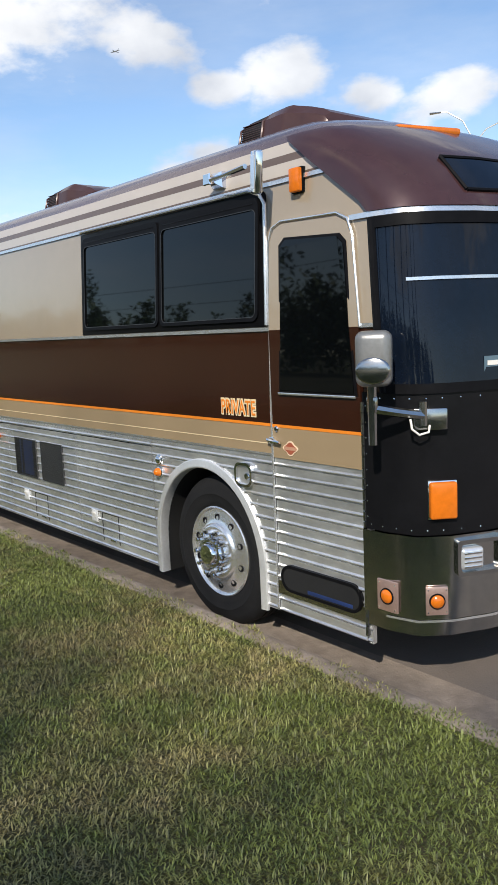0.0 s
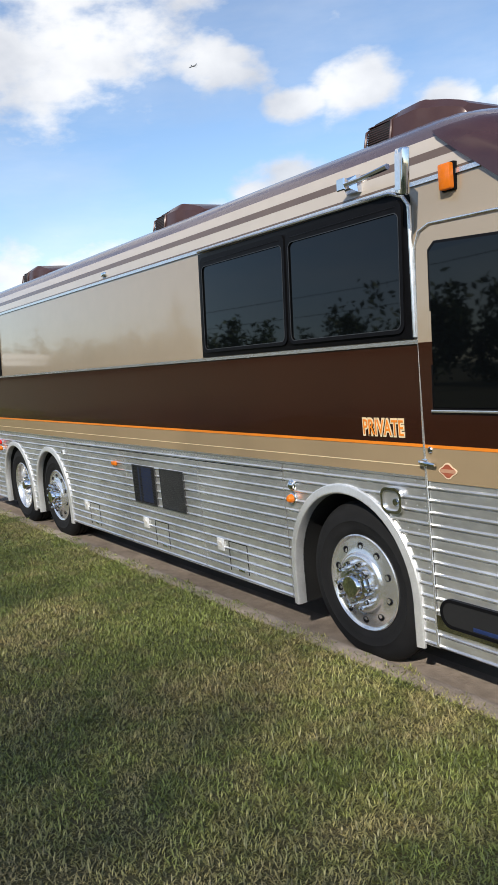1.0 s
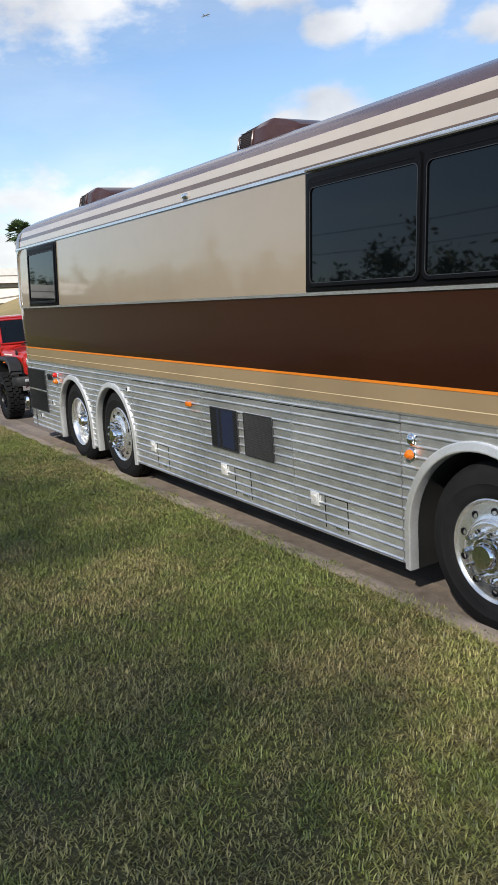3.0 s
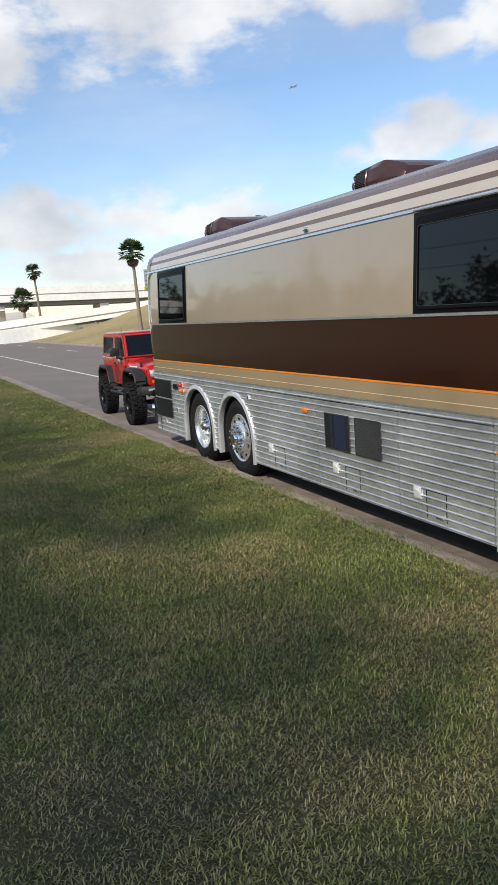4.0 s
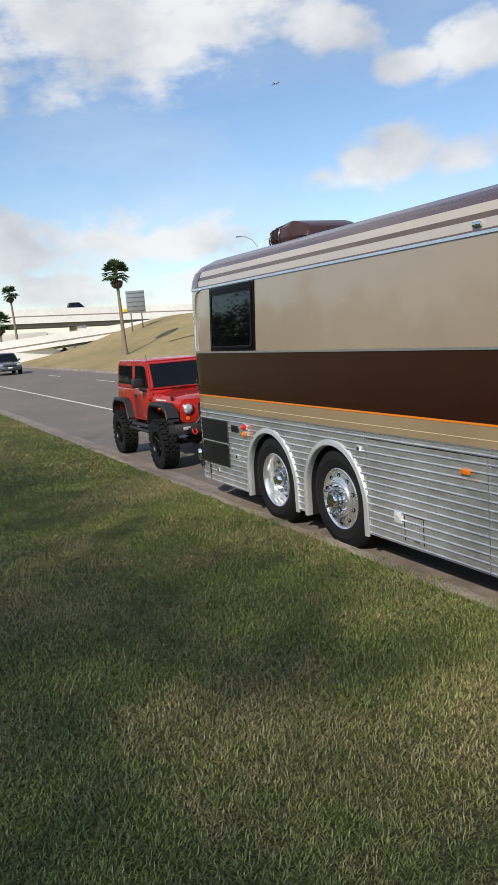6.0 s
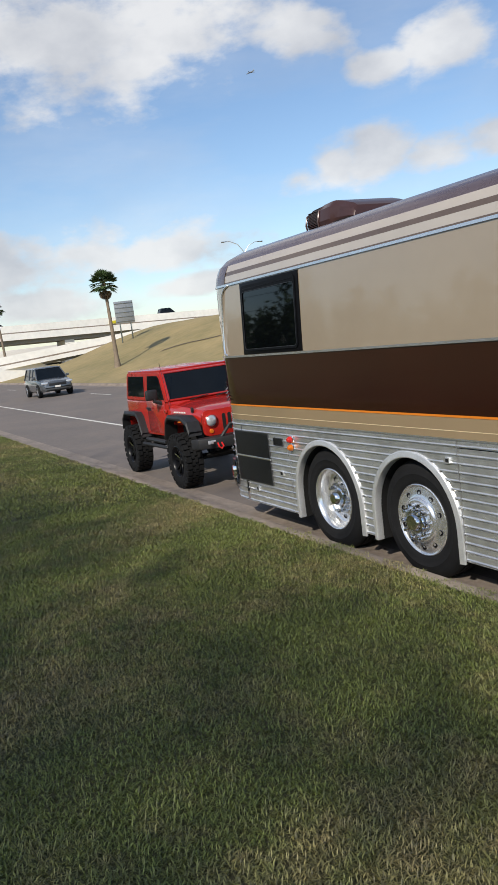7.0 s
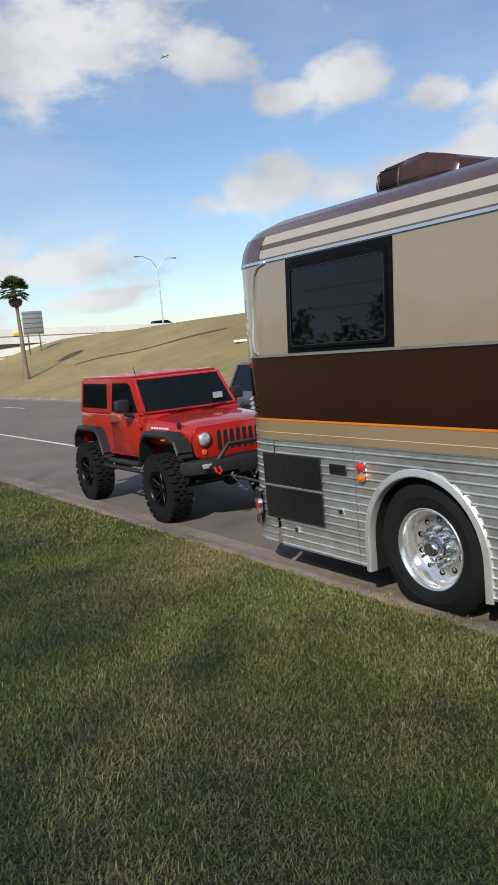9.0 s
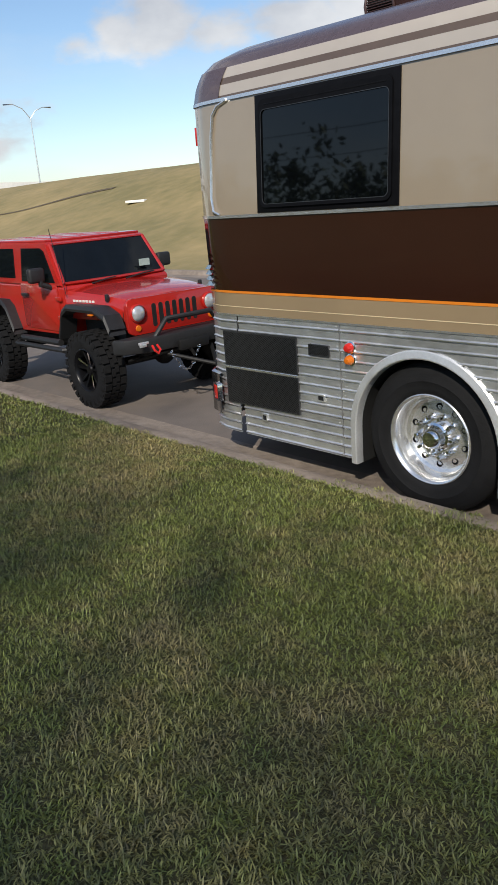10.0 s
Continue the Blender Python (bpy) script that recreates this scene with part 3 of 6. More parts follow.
def entrance_door():
    """Rounded at the top, its leading edge raked with the screen."""
    right = lambda z: -0.612 - max(0, z - 1.95) * 0.13
    ribbed_door = ribbed("door_lower", -1.325, -0.612, SILL + 0.01, 1.235, "ribbed lower door")
    ribbed_door.location.y = -0.006
    for name, z0, z1, material in (("door_tan", 1.238, 1.425, TAN), ("door_stripe", 1.425, 1.442, ORANGE), ("door_brown", 1.442, 2.0, BROWN)):
        bm = B()
        prism(bm, [(-1.325, z0), (right(z0), z0), (right(z1), z1), (-1.325, z1)], -0.014 - (0.002 if name == "door_stripe" else 0), 0.0)
        part(name, bm, material, coach)
    bm = B()
    z0, z1 = 2.0, 2.59
    top = [(-1.325, z0), (right(z0), z0), (right(2.48), 2.48), (right(2.54) - 0.03, 2.55), (right(2.58) - 0.09, 2.585), (-1.22, 2.60), (-1.285, 2.575), (-1.32, 2.51)]
    prism(bm, top, -0.014, 0.0)
    part("door_upper", lean(bm), BEIGE, coach)
    bm = B()
    edge = [(-1.332, SILL + 0.02), (-1.332, 1.5), (-1.330, 2.50), (-1.30, 2.585), (-1.225, 2.615), (right(2.6) - 0.09, 2.603), (right(2.56) - 0.015, 2.565), (right(2.48) + 0.012, 2.48), (right(2.0) + 0.012, 2.0)]
    tube(bm, [(x, -0.014 + max(0, 0.0625 * (z - 2.03)), z) for x, z in edge], 0.0075, 8)
    part("door_trim", bm, ALU_EDGE, coach, "polished door surround")
    bm = B()
    g = [(-1.245, 1.635), (right(1.63) - 0.02, 1.632), (right(2.44) - 0.035, 2.45), (right(2.5) - 0.075, 2.495), (-1.19, 2.52), (-1.235, 2.48)]
    prism(bm, g, -0.022, -0.01, bevel=0.003)
    part("door_gasket", lean(bm), GASKET, coach)
    bm = B()
    cx, cz = -0.96, 2.07
    prism(bm, [(cx + (x - cx) * 0.94, cz + (z - cz) * 0.965) for x, z in g], -0.027, -0.018)
    part("door_pane", lean(bm), GLASS, coach, "dark door glass")
    bm = B()
    bx(bm, (-1.25, -0.03, 1.622), (-0.64, -0.016, 1.636), 0.003)
    part("door_sill", bm, ALU_EDGE, coach)
    # long hinge with knuckles
    bm = B()
    bx(bm, (-0.609, -0.010, SILL + 0.05), (-0.591, -0.001, SILL + 1.345), 0.002, 1)
    hinge = part("door_hinge", bm, STEEL, coach, "long piano hinge")
    for k in range(22):
        z = SILL + 0.05 + k * 0.059
        bm = B()
        tube(bm, [(-0.600, -0.016, z), (-0.600, -0.016, z + 0.054)], 0.011, 8)
        part("knuckle", bm, STEEL, hinge)
    bm = B()
    tube(bm, [(-1.36, -0.028, 1.345), (-1.33, -0.034, 1.345), (-1.24, -0.040, 1.338)], [0.012, 0.014, 0.009], 8)
    bx(bm, (-1.345, -0.03, 1.325), (-1.305, -0.012, 1.365), 0.006)
    part("door_handle", bm, CHROME, coach, "small chrome lever handle")
    bm = B()
    lathe(bm, [(0.0, -0.028), (0.012, -0.028), (0.018, -0.022), (0.02, -0.010)], 16, Matrix.Translation((-1.285, 0, 1.415)))
    part("door_lock", bm, CHROME, coach)
    # oval step vent
    o = rounded(-1.29, 0.415, -0.63, 0.585, 0.083, 8)
    i = rounded(-1.272, 0.433, -0.648, 0.567, 0.066, 8)
    bm = B()
    frame_of(bm, o, i, -0.027, -0.004)
    part("vent_ring", bm, GASKET, coach, "black rubber oval ring")
    # flat dark plate: the opening's inner shade as colour
    bm = B()
    prism(bm, i, -0.0235, -0.006)
    part("vent_opening", bm, DARK, coach)
    bm = B()
    bx(bm, (-1.06, -0.0262, 0.440), (-0.70, -0.0238, 0.463), 0.002)
    part("vent_flap", bm, BLUE, coach, "dull blue flap inside the vent")
    # small badge on the tan band
    bm = B()
    pts = [(-1.172 + (0.056 + 0.009 * math.cos(4 * a)) * math.cos(a), 1.305 + (0.040 + 0.005 * math.cos(4 * a)) * math.sin(a)) for a in [math.tau * k / 28 for k in range(28)]]
    prism(bm, pts, -0.0175, -0.012)
    badge = part("badge", bm, mat("badge_cream", (0.72, 0.55, 0.38), 0.4), coach, "small red and cream shield badge")
    bm = B()
    prism(bm, [(-1.172 + (x + 1.172) * 0.85, 1.305 + (z - 1.305) * 0.82) for x, z in pts], -0.019, -0.0172)
    part("badge_field", bm, mat("badge_red", (0.32, 0.085, 0.045), 0.4), badge)
    bm = B()
    bx(bm, (-1.222, -0.0205, 1.295), (-1.122, -0.0188, 1.315))
    part("badge_bar", bm, mat("badge_tan", (0.45, 0.24, 0.15), 0.4), badge)


entrance_door()


def strip(name, zs, first, last, out, material, label="", extra=()):
    bm = B()
    for flip in (0, 1):
        loft(bm, [[(p.x, 2.44 - p.y if flip else p.y, z) for p in outline(z, out)[first:last]] for z in zs])
    return part(name, bm, material, coach, label, smooth=60)


# the nose: bumper, black panel, windscreen, visor
strip("windscreen", (1.69, 1.9, 2.03, 2.2, 2.5), 0, 7, 0.020, SHIELD, "curved dark windscreen")
strip("screen_gasket_low", (1.655, 1.66, 1.70, 1.705), 0, 7, 0.03, GASKET)
strip("screen_gasket_top", (2.49, 2.50, 2.54, 2.545), 0, 7, 0.03, GASKET)
strip("screen_divider", (2.215, 2.218, 2.228, 2.231), 0, 6, 0.030, ALU_EDGE, "thin bright divider bar")
strip("brow_trim", (2.550, 2.555, 2.572, 2.577), 0, 8, 0.016, ALU_EDGE, "polished brow trim")
strip("nose_panel", (0.925, 1.2, 1.5, 1.66), 0, 8, 0.018, BLACK, "glossy black nose panel")
bm = B()
for zs, k in (((1.655, 2.545), 6),):
    pts = [(outline(z, 0.02)[k].x, outline(z, 0.02)[k].y, z) for z in (1.66, 1.8, 2.0, 2.2, 2.4, 2.5, 2.54)]
    tube(bm, pts, 0.022, 8)
part("screen_pillar_gasket", bm, GASKET, coach)
bm = B()
spots = []
for z in [0.99 + 0.085 * k for k in range(8)]:
    p = outline(z, 0.014)[7]
    spots.append((p.x + 0.02, p.y, z))
for z in (0.95, 1.63):
    q = [Vector((p.x, p.y)) for p in outline(z, 0.014)[2:8]]
    for a, b in zip(q, q[1:]):
        spots += [(*(a.lerp(b, t)), z) for t in (0.2, 0.7)]
bm.free()
for s in spots:
    bm = B()
    bmesh.ops.create_icosphere(bm, subdivisions=1, radius=0.0065, matrix=Matrix.Translation(s))
    part("panel_screw", bm, CHROME, coach)
strip("bumper", (0.47, 0.475, 0.7, 0.915, 0.922), 0, 8, 0.035, mat("bumper_metal", (0.50, 0.50, 0.48), 0.14, 1.0, 0.08, 3.0, 0.02, 8), "polished steel front bumper")
# slightly raised dark strip, coloured like the shade in a groove
strip("bumper_groove", (0.715, 0.72, 0.728, 0.733), 0, 3, 0.038, DARK)
strip("apron", (0.385, 0.40, 0.47), 0, 9, 0.018, STEEL, "aluminium apron under the bumper")
strip("bumper_edge", (0.465, 0.47, 0.478), 0, 7, 0.040, ALU_EDGE)


def lamp_plate(name, x, y, z, turn, w, h, lens_r, lens, label):
    m = pose(x, y, z, 0, 0, turn)
    bm = B()
    bx(bm, (-w / 2, -0.012, -h / 2), (w / 2, 0.004, h / 2), 0.004, m=m)
    plate = part(name, bm, mat("lamp_plate", (0.62, 0.42, 0.36), 0.3, 0.7), coach, label)
    bm = B()
    lathe(bm, [(0.0, -0.034), (lens_r * 0.6, -0.031), (lens_r * 0.95, -0.02), (lens_r, -0.010)], 24, m)
    part("lens", bm, lens, plate, "amber round lens")
    bm = B()
    lathe(bm, [(lens_r, -0.018), (lens_r * 1.12, -0.020), (lens_r * 1.2, -0.010)], 24, m)
    part("lens_ring", bm, GASKET, plate)
    for sx in (-1, 1):
        for sz in (-1, 1):
            bm = B()
            bmesh.ops.create_icosphere(bm, subdivisions=1, radius=0.005, matrix=m @ Matrix.Translation((sx * w * 0.4, -0.013, sz * h * 0.4)))
            part("screw", bm, CHROME, plate)


lamp_plate("corner_lamp", -0.435, -0.032, 0.585, 0, 0.135, 0.17, 0.038, AMBER, "square steel plate with a round amber lens")
lamp_plate("corner_lamp", -0.205, 0.075, 0.585, 50, 0.115, 0.15, 0.036, AMBER, "square steel plate with a round amber lens")
m = pose(-0.205, 0.125, 1.11, 0, 0, 55)
bm = B()
bx(bm, (-0.07, -0.045, -0.095), (0.07, 0.01, 0.095), 0.012, 3, m=m)
sig = part("turn_signal", bm, AMBER, coach, "large amber turn signal")
bm = B()
bx(bm, (-0.077, -0.014, -0.102), (0.077, 0.008, 0.102), 0.006, m=m)
part("signal_base", bm, CHROME, sig)
m = pose(-0.125, 0.26, 0.80, 0, 0, 64)
bm = B()
frame_of(bm, rounded(-0.10, -0.09, 0.19, 0.10, 0.02), rounded(-0.08, -0.07, 0.17, 0.08, 0.02), -0.05, 0.0)
bm.transform(m)
hl = part("headlight", bm, STEEL, coach, "rectangular headlight in a steel recess")
bm = B()
bx(bm, (-0.085, -0.06, -0.058), (0.045, 0.0, 0.058), 0.018, 3, m=m)
part("headlight_lens", bm, CLEAR, hl, "clear faceted lens")
for k in range(4):
    bm = B()
    bx(bm, (-0.07, -0.064, -0.045 + k * 0.024), (0.03, -0.058, -0.033 + k * 0.024), 0.003, m=m)
    part("lens_flute", bm, CHROME, hl)


def visor():
    bm = B()
    edge = lambda z: -0.56 - (z - 2.595) * 1.36
    zs = [2.578, 2.64, 2.70, 2.78, 2.86, 2.93, 2.99, 3.05, 3.09]
    for flip in (0, 1):
        rings = []
        for z in zs:
            pts = outline(z, 0.024)[:7] + [Vector((edge(z) if edge(z) < outline(z)[6].x - 0.02 else outline(z)[6].x - 0.02, steps(z, INSET) - 0.024))]
            rings.append([(p.x, 2.44 - p.y if flip else p.y, z) for p in pts])
        loft(bm, rings)
    v = part("visor", bm, VISOR, coach, "dark brown moulded brow over the windscreen", smooth=60)
    bm = B()
    zs = (2.67, 2.72, 2.78, 2.84)
    loft(bm, [[(p.x, p.y, z) for p in outline(z, 0.032)[:4]] + [] for z in zs])
    loft(bm, [[(p.x, 2.44 - p.y, z) for p in outline(z, 0.032)[:4]] for z in zs])
    part("sign_glass", bm, SHIELD, v, "dark glass sign panel", smooth=60)
    for z in (2.66, 2.85):
        bm = B()
        tube(bm, [(p.x, p.y, z) for p in reversed(outline(z, 0.032)[:4])], 0.011, 6)
        part("sign_gasket", bm, GASKET, v)
    bm = B()
    a, b = outline(2.66, 0.032)[3], outline(2.85, 0.032)[3]
    tube(bm, [(a.x, a.y, 2.66), (b.x, b.y, 2.85)], 0.011, 6)
    part("sign_gasket", bm, GASKET, v)
    bm = B()
    p = outline(3.06, 0.02)[3]
    m = pose(p.x - 0.02, p.y + 0.28, 3.075, 0, 0, 74)
    bx(bm, (-0.22, -0.05, -0.015), (0.22, 0.04, 0.028), 0.018, 2, m=m)
    part("marker_light", bm, AMBER, v, "long amber roof marker")


visor()


def roof_unit(x):
    """x: the rear end of the cooler; its nose slopes down towards the coach's front."""
    ob = root("roof_air_conditioner", (x, 1.19, 3.28), "brown roof air conditioner with a louvred grille", "air conditioner", "roof units")
    sec = [(-0.48, 0.0), (-0.50, 0.06), (-0.475, 0.20), (-0.40, 0.27), (0.40, 0.27), (0.475, 0.20), (0.50, 0.06), (0.48, 0.0)]
    bm = B()
    rings = []
    for px, s, h in ((0.27, 1.0, 0.93), (0.285, 1.005, 0.96), (0.47, 1.0, 1.0), (0.525, 0.985, 0.99), (0.55, 0.95, 0.96), (0.69, 0.92, 0.82), (0.80, 0.88, 0.68), (0.86, 0.85, 0.54), (0.88, 0.83, 0.38), (0.885, 0.81, 0.08)):
        rings.append([(px, y * s, max(z * h, 0.0)) for y, z in sec])
    vs = loft(bm, rings)
    bm.faces.new(vs[-1])
    bm.faces.new(vs[0])
    part("shroud", bm, COVER, ob, "brown moulded shroud", smooth=28)
    bm = B()
    vs = loft(bm, [[(px, y * s, z * h) for y, z in sec] for px, s, h in ((0.0, 0.97, 0.86), (0.012, 0.985, 0.89), (0.272, 0.99, 0.95))])
    bm.faces.new(vs[0])
    part("core", bm, DARK, ob)
    for side in (-1, 1):
        for k in range(11):
            t = (k + 0.5) / 11
            z = 0.012 + t * 0.200
            yy = 0.49 + 0.012 - max(0, z - 0.05) * 0.24
            bm = B()
            bx(bm, (0.0, min(side * yy, side * (yy - 0.05)), z - 0.004), (0.275, max(side * yy, side * (yy - 0.05)), z + 0.003), 0.002, 1)
            part("louvre", bm, COVER, ob)
        for px in (0.0, 0.268):
            bm = B()
            tube(bm, [(px, side * 0.492, 0.0), (px, side * 0.505, 0.06), (px, side * 0.478, 0.168 + px * 0.08), (px, side * 0.40, 0.217 + px * 0.11)], 0.011, 6)
            part("grille_post", bm, COVER, ob)
    bm = B()
    bx(bm, (0.0, -0.47, -0.05), (0.87, 0.47, 0.02))
    part("base_pan", bm, DARK, ob)
    ob.matrix_world = pose(x, 1.19, 3.285) @ Matrix.Diagonal((0.9, 0.95, 0.88, 1))


for x in (-2.38, -5.56, -9.82):
    roof_unit(x)


def high_mirror():
    bm = B()
    for a, b, s in (((-1.80, 0.05, 2.935), (-1.80, -0.03, 2.935), 0.075),):
        vs = loft(bm, [[(a[0] + dx * r, y, a[2] + dz * r) for dx, dz in ((-1, -0.9), (1, -0.9), (0.9, 1), (-0.9, 1))] for r, y in ((0.055, 0.06), (0.05, 0.03), (0.022, -0.01), (0.036, -0.05), (0.03, -0.06))], closed=True)
        bm.faces.new(vs[-1])
    arm = part("high_mirror_mount", bm, CHROME, coach, "chrome faceted mount of a high mirror", smooth=20)
    bm = B()
    tube(bm, [(-1.80, -0.04, 2.93), (-1.62, -0.07, 2.925), (-1.36, -0.11, 2.93)], [0.016, 0.012, 0.016], 6)
    part("mirror_arm", bm, CHROME, arm)
    m = pose(-1.235, -0.13, 2.875, 0, 10, -25)
    bm = B()
    bx(bm, (-0.055, -0.025, -0.115), (0.055, 0.02, 0.115), 0.012, 2, m=m)
    part("mirror_case", bm, CHROME, arm, "rectangular chrome mirror case")
    bm = B()
    bx(bm, (-0.04, -0.029, -0.09), (0.04, -0.024, 0.09), 0.002, 1, m=m)
    part("mirror_glass", bm, CLEAR, arm)


high_mirror()
bm = B()
bx(bm, (-1.125, 0.0, 2.755), (-1.045, 0.07, 2.885), 0.010)
ul = part("side_marker", bm, AMBER, coach, "amber side marker")
bm = B()
bx(bm, (-1.13, 0.028, 2.75), (-1.04, 0.075, 2.89), 0.004)
part("marker_base", bm, GASKET, ul)


def big_mirror():
    bm = B()
    tube(bm, [(-0.37, -0.20, 1.42), (-0.37, -0.20, 1.72), (-0.355, -0.20, 1.80)], [0.022, 0.025, 0.03], 10)
    post = part("mirror_post", bm, STEEL, coach, "grey mirror post")
    bm = B()
    bx(bm, (-0.40, -0.215, 1.58), (-0.34, -0.185, 1.66), 0.01)
    m = Matrix.Identity(4)
    tube(bm, [(-0.37, -0.20, 1.60), (-0.30, -0.10, 1.575), (-0.235, 0.02, 1.55)], [0.028, 0.024, 0.024], 8)
    part("mirror_bracket_arm", bm, STEEL, post, "grey mirror arm")
    bm = B()
    bx(bm, (-0.085, -0.02, -0.055), (0.085, 0.012, 0.055), 0.008, m=pose(-0.22, 0.055, 1.53, 0, 0, 48))
    tube(bm, [(-0.235, 0.02, 1.50), (-0.235, 0.02, 1.62)], 0.022, 10)
    part("mirror_base", bm, STEEL, post, "bolted steel base plate")
    m = pose(-0.345, -0.21, 1.835, 0, 0, 35)
    bm = B()
    bx(bm, (-0.088, -0.06, -0.125), (0.088, 0.065, 0.145), 0.042, 5, m=m)
    part("mirror_shell", bm, mat("grey_shell", (0.24, 0.24, 0.235), 0.35, 0.5), post, "rounded grey mirror shell")
    bm = B()
    lathe(bm, [(0.0, 0.012), (0.075, 0.010), (0.085, 0.02), (0.088, 0.03)], 24)
    for v in bm.verts:
        v.co = Vector((v.co.x * 0.95, v.co.y * 0.5 - 0.072, v.co.z * 0.75 - 0.045))
    bm.transform(m)
    part("convex_mirror", bm, STEEL, post, "round convex mirror")
    bm = B()
    tube(bm, [(-0.25, -0.06, 1.54), (-0.24, -0.06, 1.49), (-0.22, -0.03, 1.46), (-0.20, 0.02, 1.47), (-0.21, 0.04, 1.50)], 0.006, 6)
    part("cable", bm, WHITE, post)


big_mirror()
# wiper
bm = B()
a, b = outline(1.6, 0.03), outline(2.05, 0.03)
tube(bm, [(a[2].x - 0.01, a[2].y + 0.02, 1.60), (a[2].x - 0.03, a[2].y + 0.06, 1.75), (b[1].x + 0.02, b[1].y, 2.1)], 0.009, 6)
tube(bm, [(a[2].x + 0.0, a[2].y - 0.02, 1.62), (b[2].x + 0.02, b[2].y + 0.1, 2.0)], 0.007, 6)
part("wiper", bm, GASKET, coach, "black wiper arm")
# paper behind the screen, with two lines of writing too small to read
bm = B()
p = outline(1.76, 0.016)
q0, q1 = Vector((p[3].x, p[3].y)), Vector((p[2].x, p[2].y))
c = q0.lerp(q1, 0.35)
d = (q1 - q0).normalized()
m = Matrix(((d.x, -d.y, 0, c.x), (d.y, d.x, 0, c.y), (0, 0, 1, 1.765), (0, 0, 0, 1)))
bx(bm, (-0.10, -0.003, -0.06), (0.12, 0.0, 0.06), m=m)
card = part("dash_card", bm, mat("card_blue", (0.10, 0.16, 0.20), 0.5), coach, "pale printed card in the windscreen")
for k, z in enumerate((0.025, -0.03)):
    bm = B()
    bx(bm, (-0.08, -0.005, z - 0.012), (0.09 - k * 0.03, -0.003, z + 0.012), m=m)
    part("writing_bar", bm, WHITE, card)


# lettering on the brown band
def lettering(material, fat, y):
    cu = bpy.data.curves.new("lettering", "FONT")
    cu.body, cu.size, cu.extrude, cu.offset, cu.space_character = "PRIVATE", 0.118, 0.0012, fat, 1.06
    cu.materials.append(material)
    ob = new("lettering", cu)
    ob.parent = coach
    ob.matrix_local = pose(-1.832, y, 1.482, 90, 0, 0) @ Matrix.Diagonal((0.74, 1.10, 1, 1))
    ob["label"] = "orange and cream painted word PRIVATE"
    return ob


lettering(CREAM, 0.0105, -0.0025)
lettering(ORANGE, 0.0005, -0.0050)


# ---- small fittings along the side ----
def round_lamp(name, x, z, r, lens, label, deep=0.03, y=-0.004):
    bm = B()
    lathe(bm, [(r * 1.35, y + 0.002), (r * 1.3, y - 0.008), (r * 1.05, y - 0.012)], 24, Matrix.Translation((x, 0, z)))
    base = part(name, bm, CHROME, coach, label)
    bm = B()
    lathe(bm, [(r * 1.06, y - 0.010), (r, y - deep * 0.7), (r * 0.6, y - deep * 1.05), (0.0, y - deep * 1.15)], 20, Matrix.Translation((x, 0, z)))
    part("lens", bm, lens, base)


round_lamp("side_lamp", -2.605, 1.003, 0.030, AMBER, "round amber side lamp", 0.045)
round_lamp("side_horn", -2.60, 1.095, 0.030, CHROME, "small round chrome cap", 0.03)
round_lamp("side_lamp", -9.463, 1.003, 0.033, AMBER, "round amber side lamp", 0.055)
round_lamp("side_lamp", -9.463, 1.09, 0.033, RED, "round red side lamp", 0.055)
bm = B()
bx(bm, (-5.63, -0.03, 1.025), (-5.53, 0.0, 1.07), 0.012)
part("side_lamp", bm, AMBER, coach, "small amber side lamp")


def mesh_vent(name, x0, z0, x1, z1, back, bars, label, step=0.022):
    bm = B()
    frame_of(bm, rounded(x0, z0, x1, z1, 0.004, 2), rounded(x0 + 0.008, z0 + 0.008, x1 - 0.008, z1 - 0.008, 0.003, 2), -0.016, 0.0)
    v = part(name, bm, MESHGREY, coach, label, smooth=0)
    bm = B()
    bx(bm, (x0 + 0.004, -0.0105, z0 + 0.004), (x1 - 0.004, -0.0095, z1 - 0.004))
    part("vent_back", bm, back, v)
    bm = B()
    w, h, r = x1 - x0, z1 - z0, 0.0022
    k = -h
    while k < w:
        for s in (0, 1):
            a0, b0 = max(k, 0), min(k + h, w)
            za, zb = (a0 - k), (b0 - k)
            if s:
                za, zb = h - za, h - zb
            p, q = Vector((x0 + a0, -0.0145, z0 + za)), Vector((x0 + b0, -0.0145, z0 + zb))
            o = Vector((0, 0, r * 1.5))
            bm.faces.new([bm.verts.new(t) for t in (p - o, q - o, q + o, p + o)])
        k += step
    tagged(part("wire_mesh", bm, bars, v, smooth=0), kind="stuff")
    return v


mesh_vent("radiator_vent", -5.17, 0.70, -4.70, 1.065, DARK, MESHGREY, "dark vent with a blue core behind wire mesh")
bm = B()
bx(bm, (-4.98, -0.0125, 0.72), (-4.78, -0.0108, 1.05))
bx(bm, (-5.06, -0.0125, 0.72), (-5.03, -0.0108, 1.05))
part("radiator_core", bm, BLUE, coach, "blue radiator core behind mesh")
mesh_vent("radiator_vent", -4.60, 0.70, -4.165, 1.065, mat("vent_back", (0.25, 0.25, 0.25), 0.7), MESHGREY, "grey wire mesh vent", 0.016)
for z0, z1 in ((0.83, 1.118), (0.52, 0.815)):
    mesh_vent("engine_grille", -10.80, z0, -9.98, z1, DARK, MESHGREY, "black mesh engine grille", 0.018)
bm = B()
bx(bm, (-10.80, -0.018, 0.812), (-9.98, -0.006, 0.833), 0.003)
part("grille_bar", bm, ALU_EDGE, coach)
mesh_vent("small_vent", -9.86, 1.0, -9.66, 1.085, DARK, MESHGREY, "small black mesh vent", 0.02)
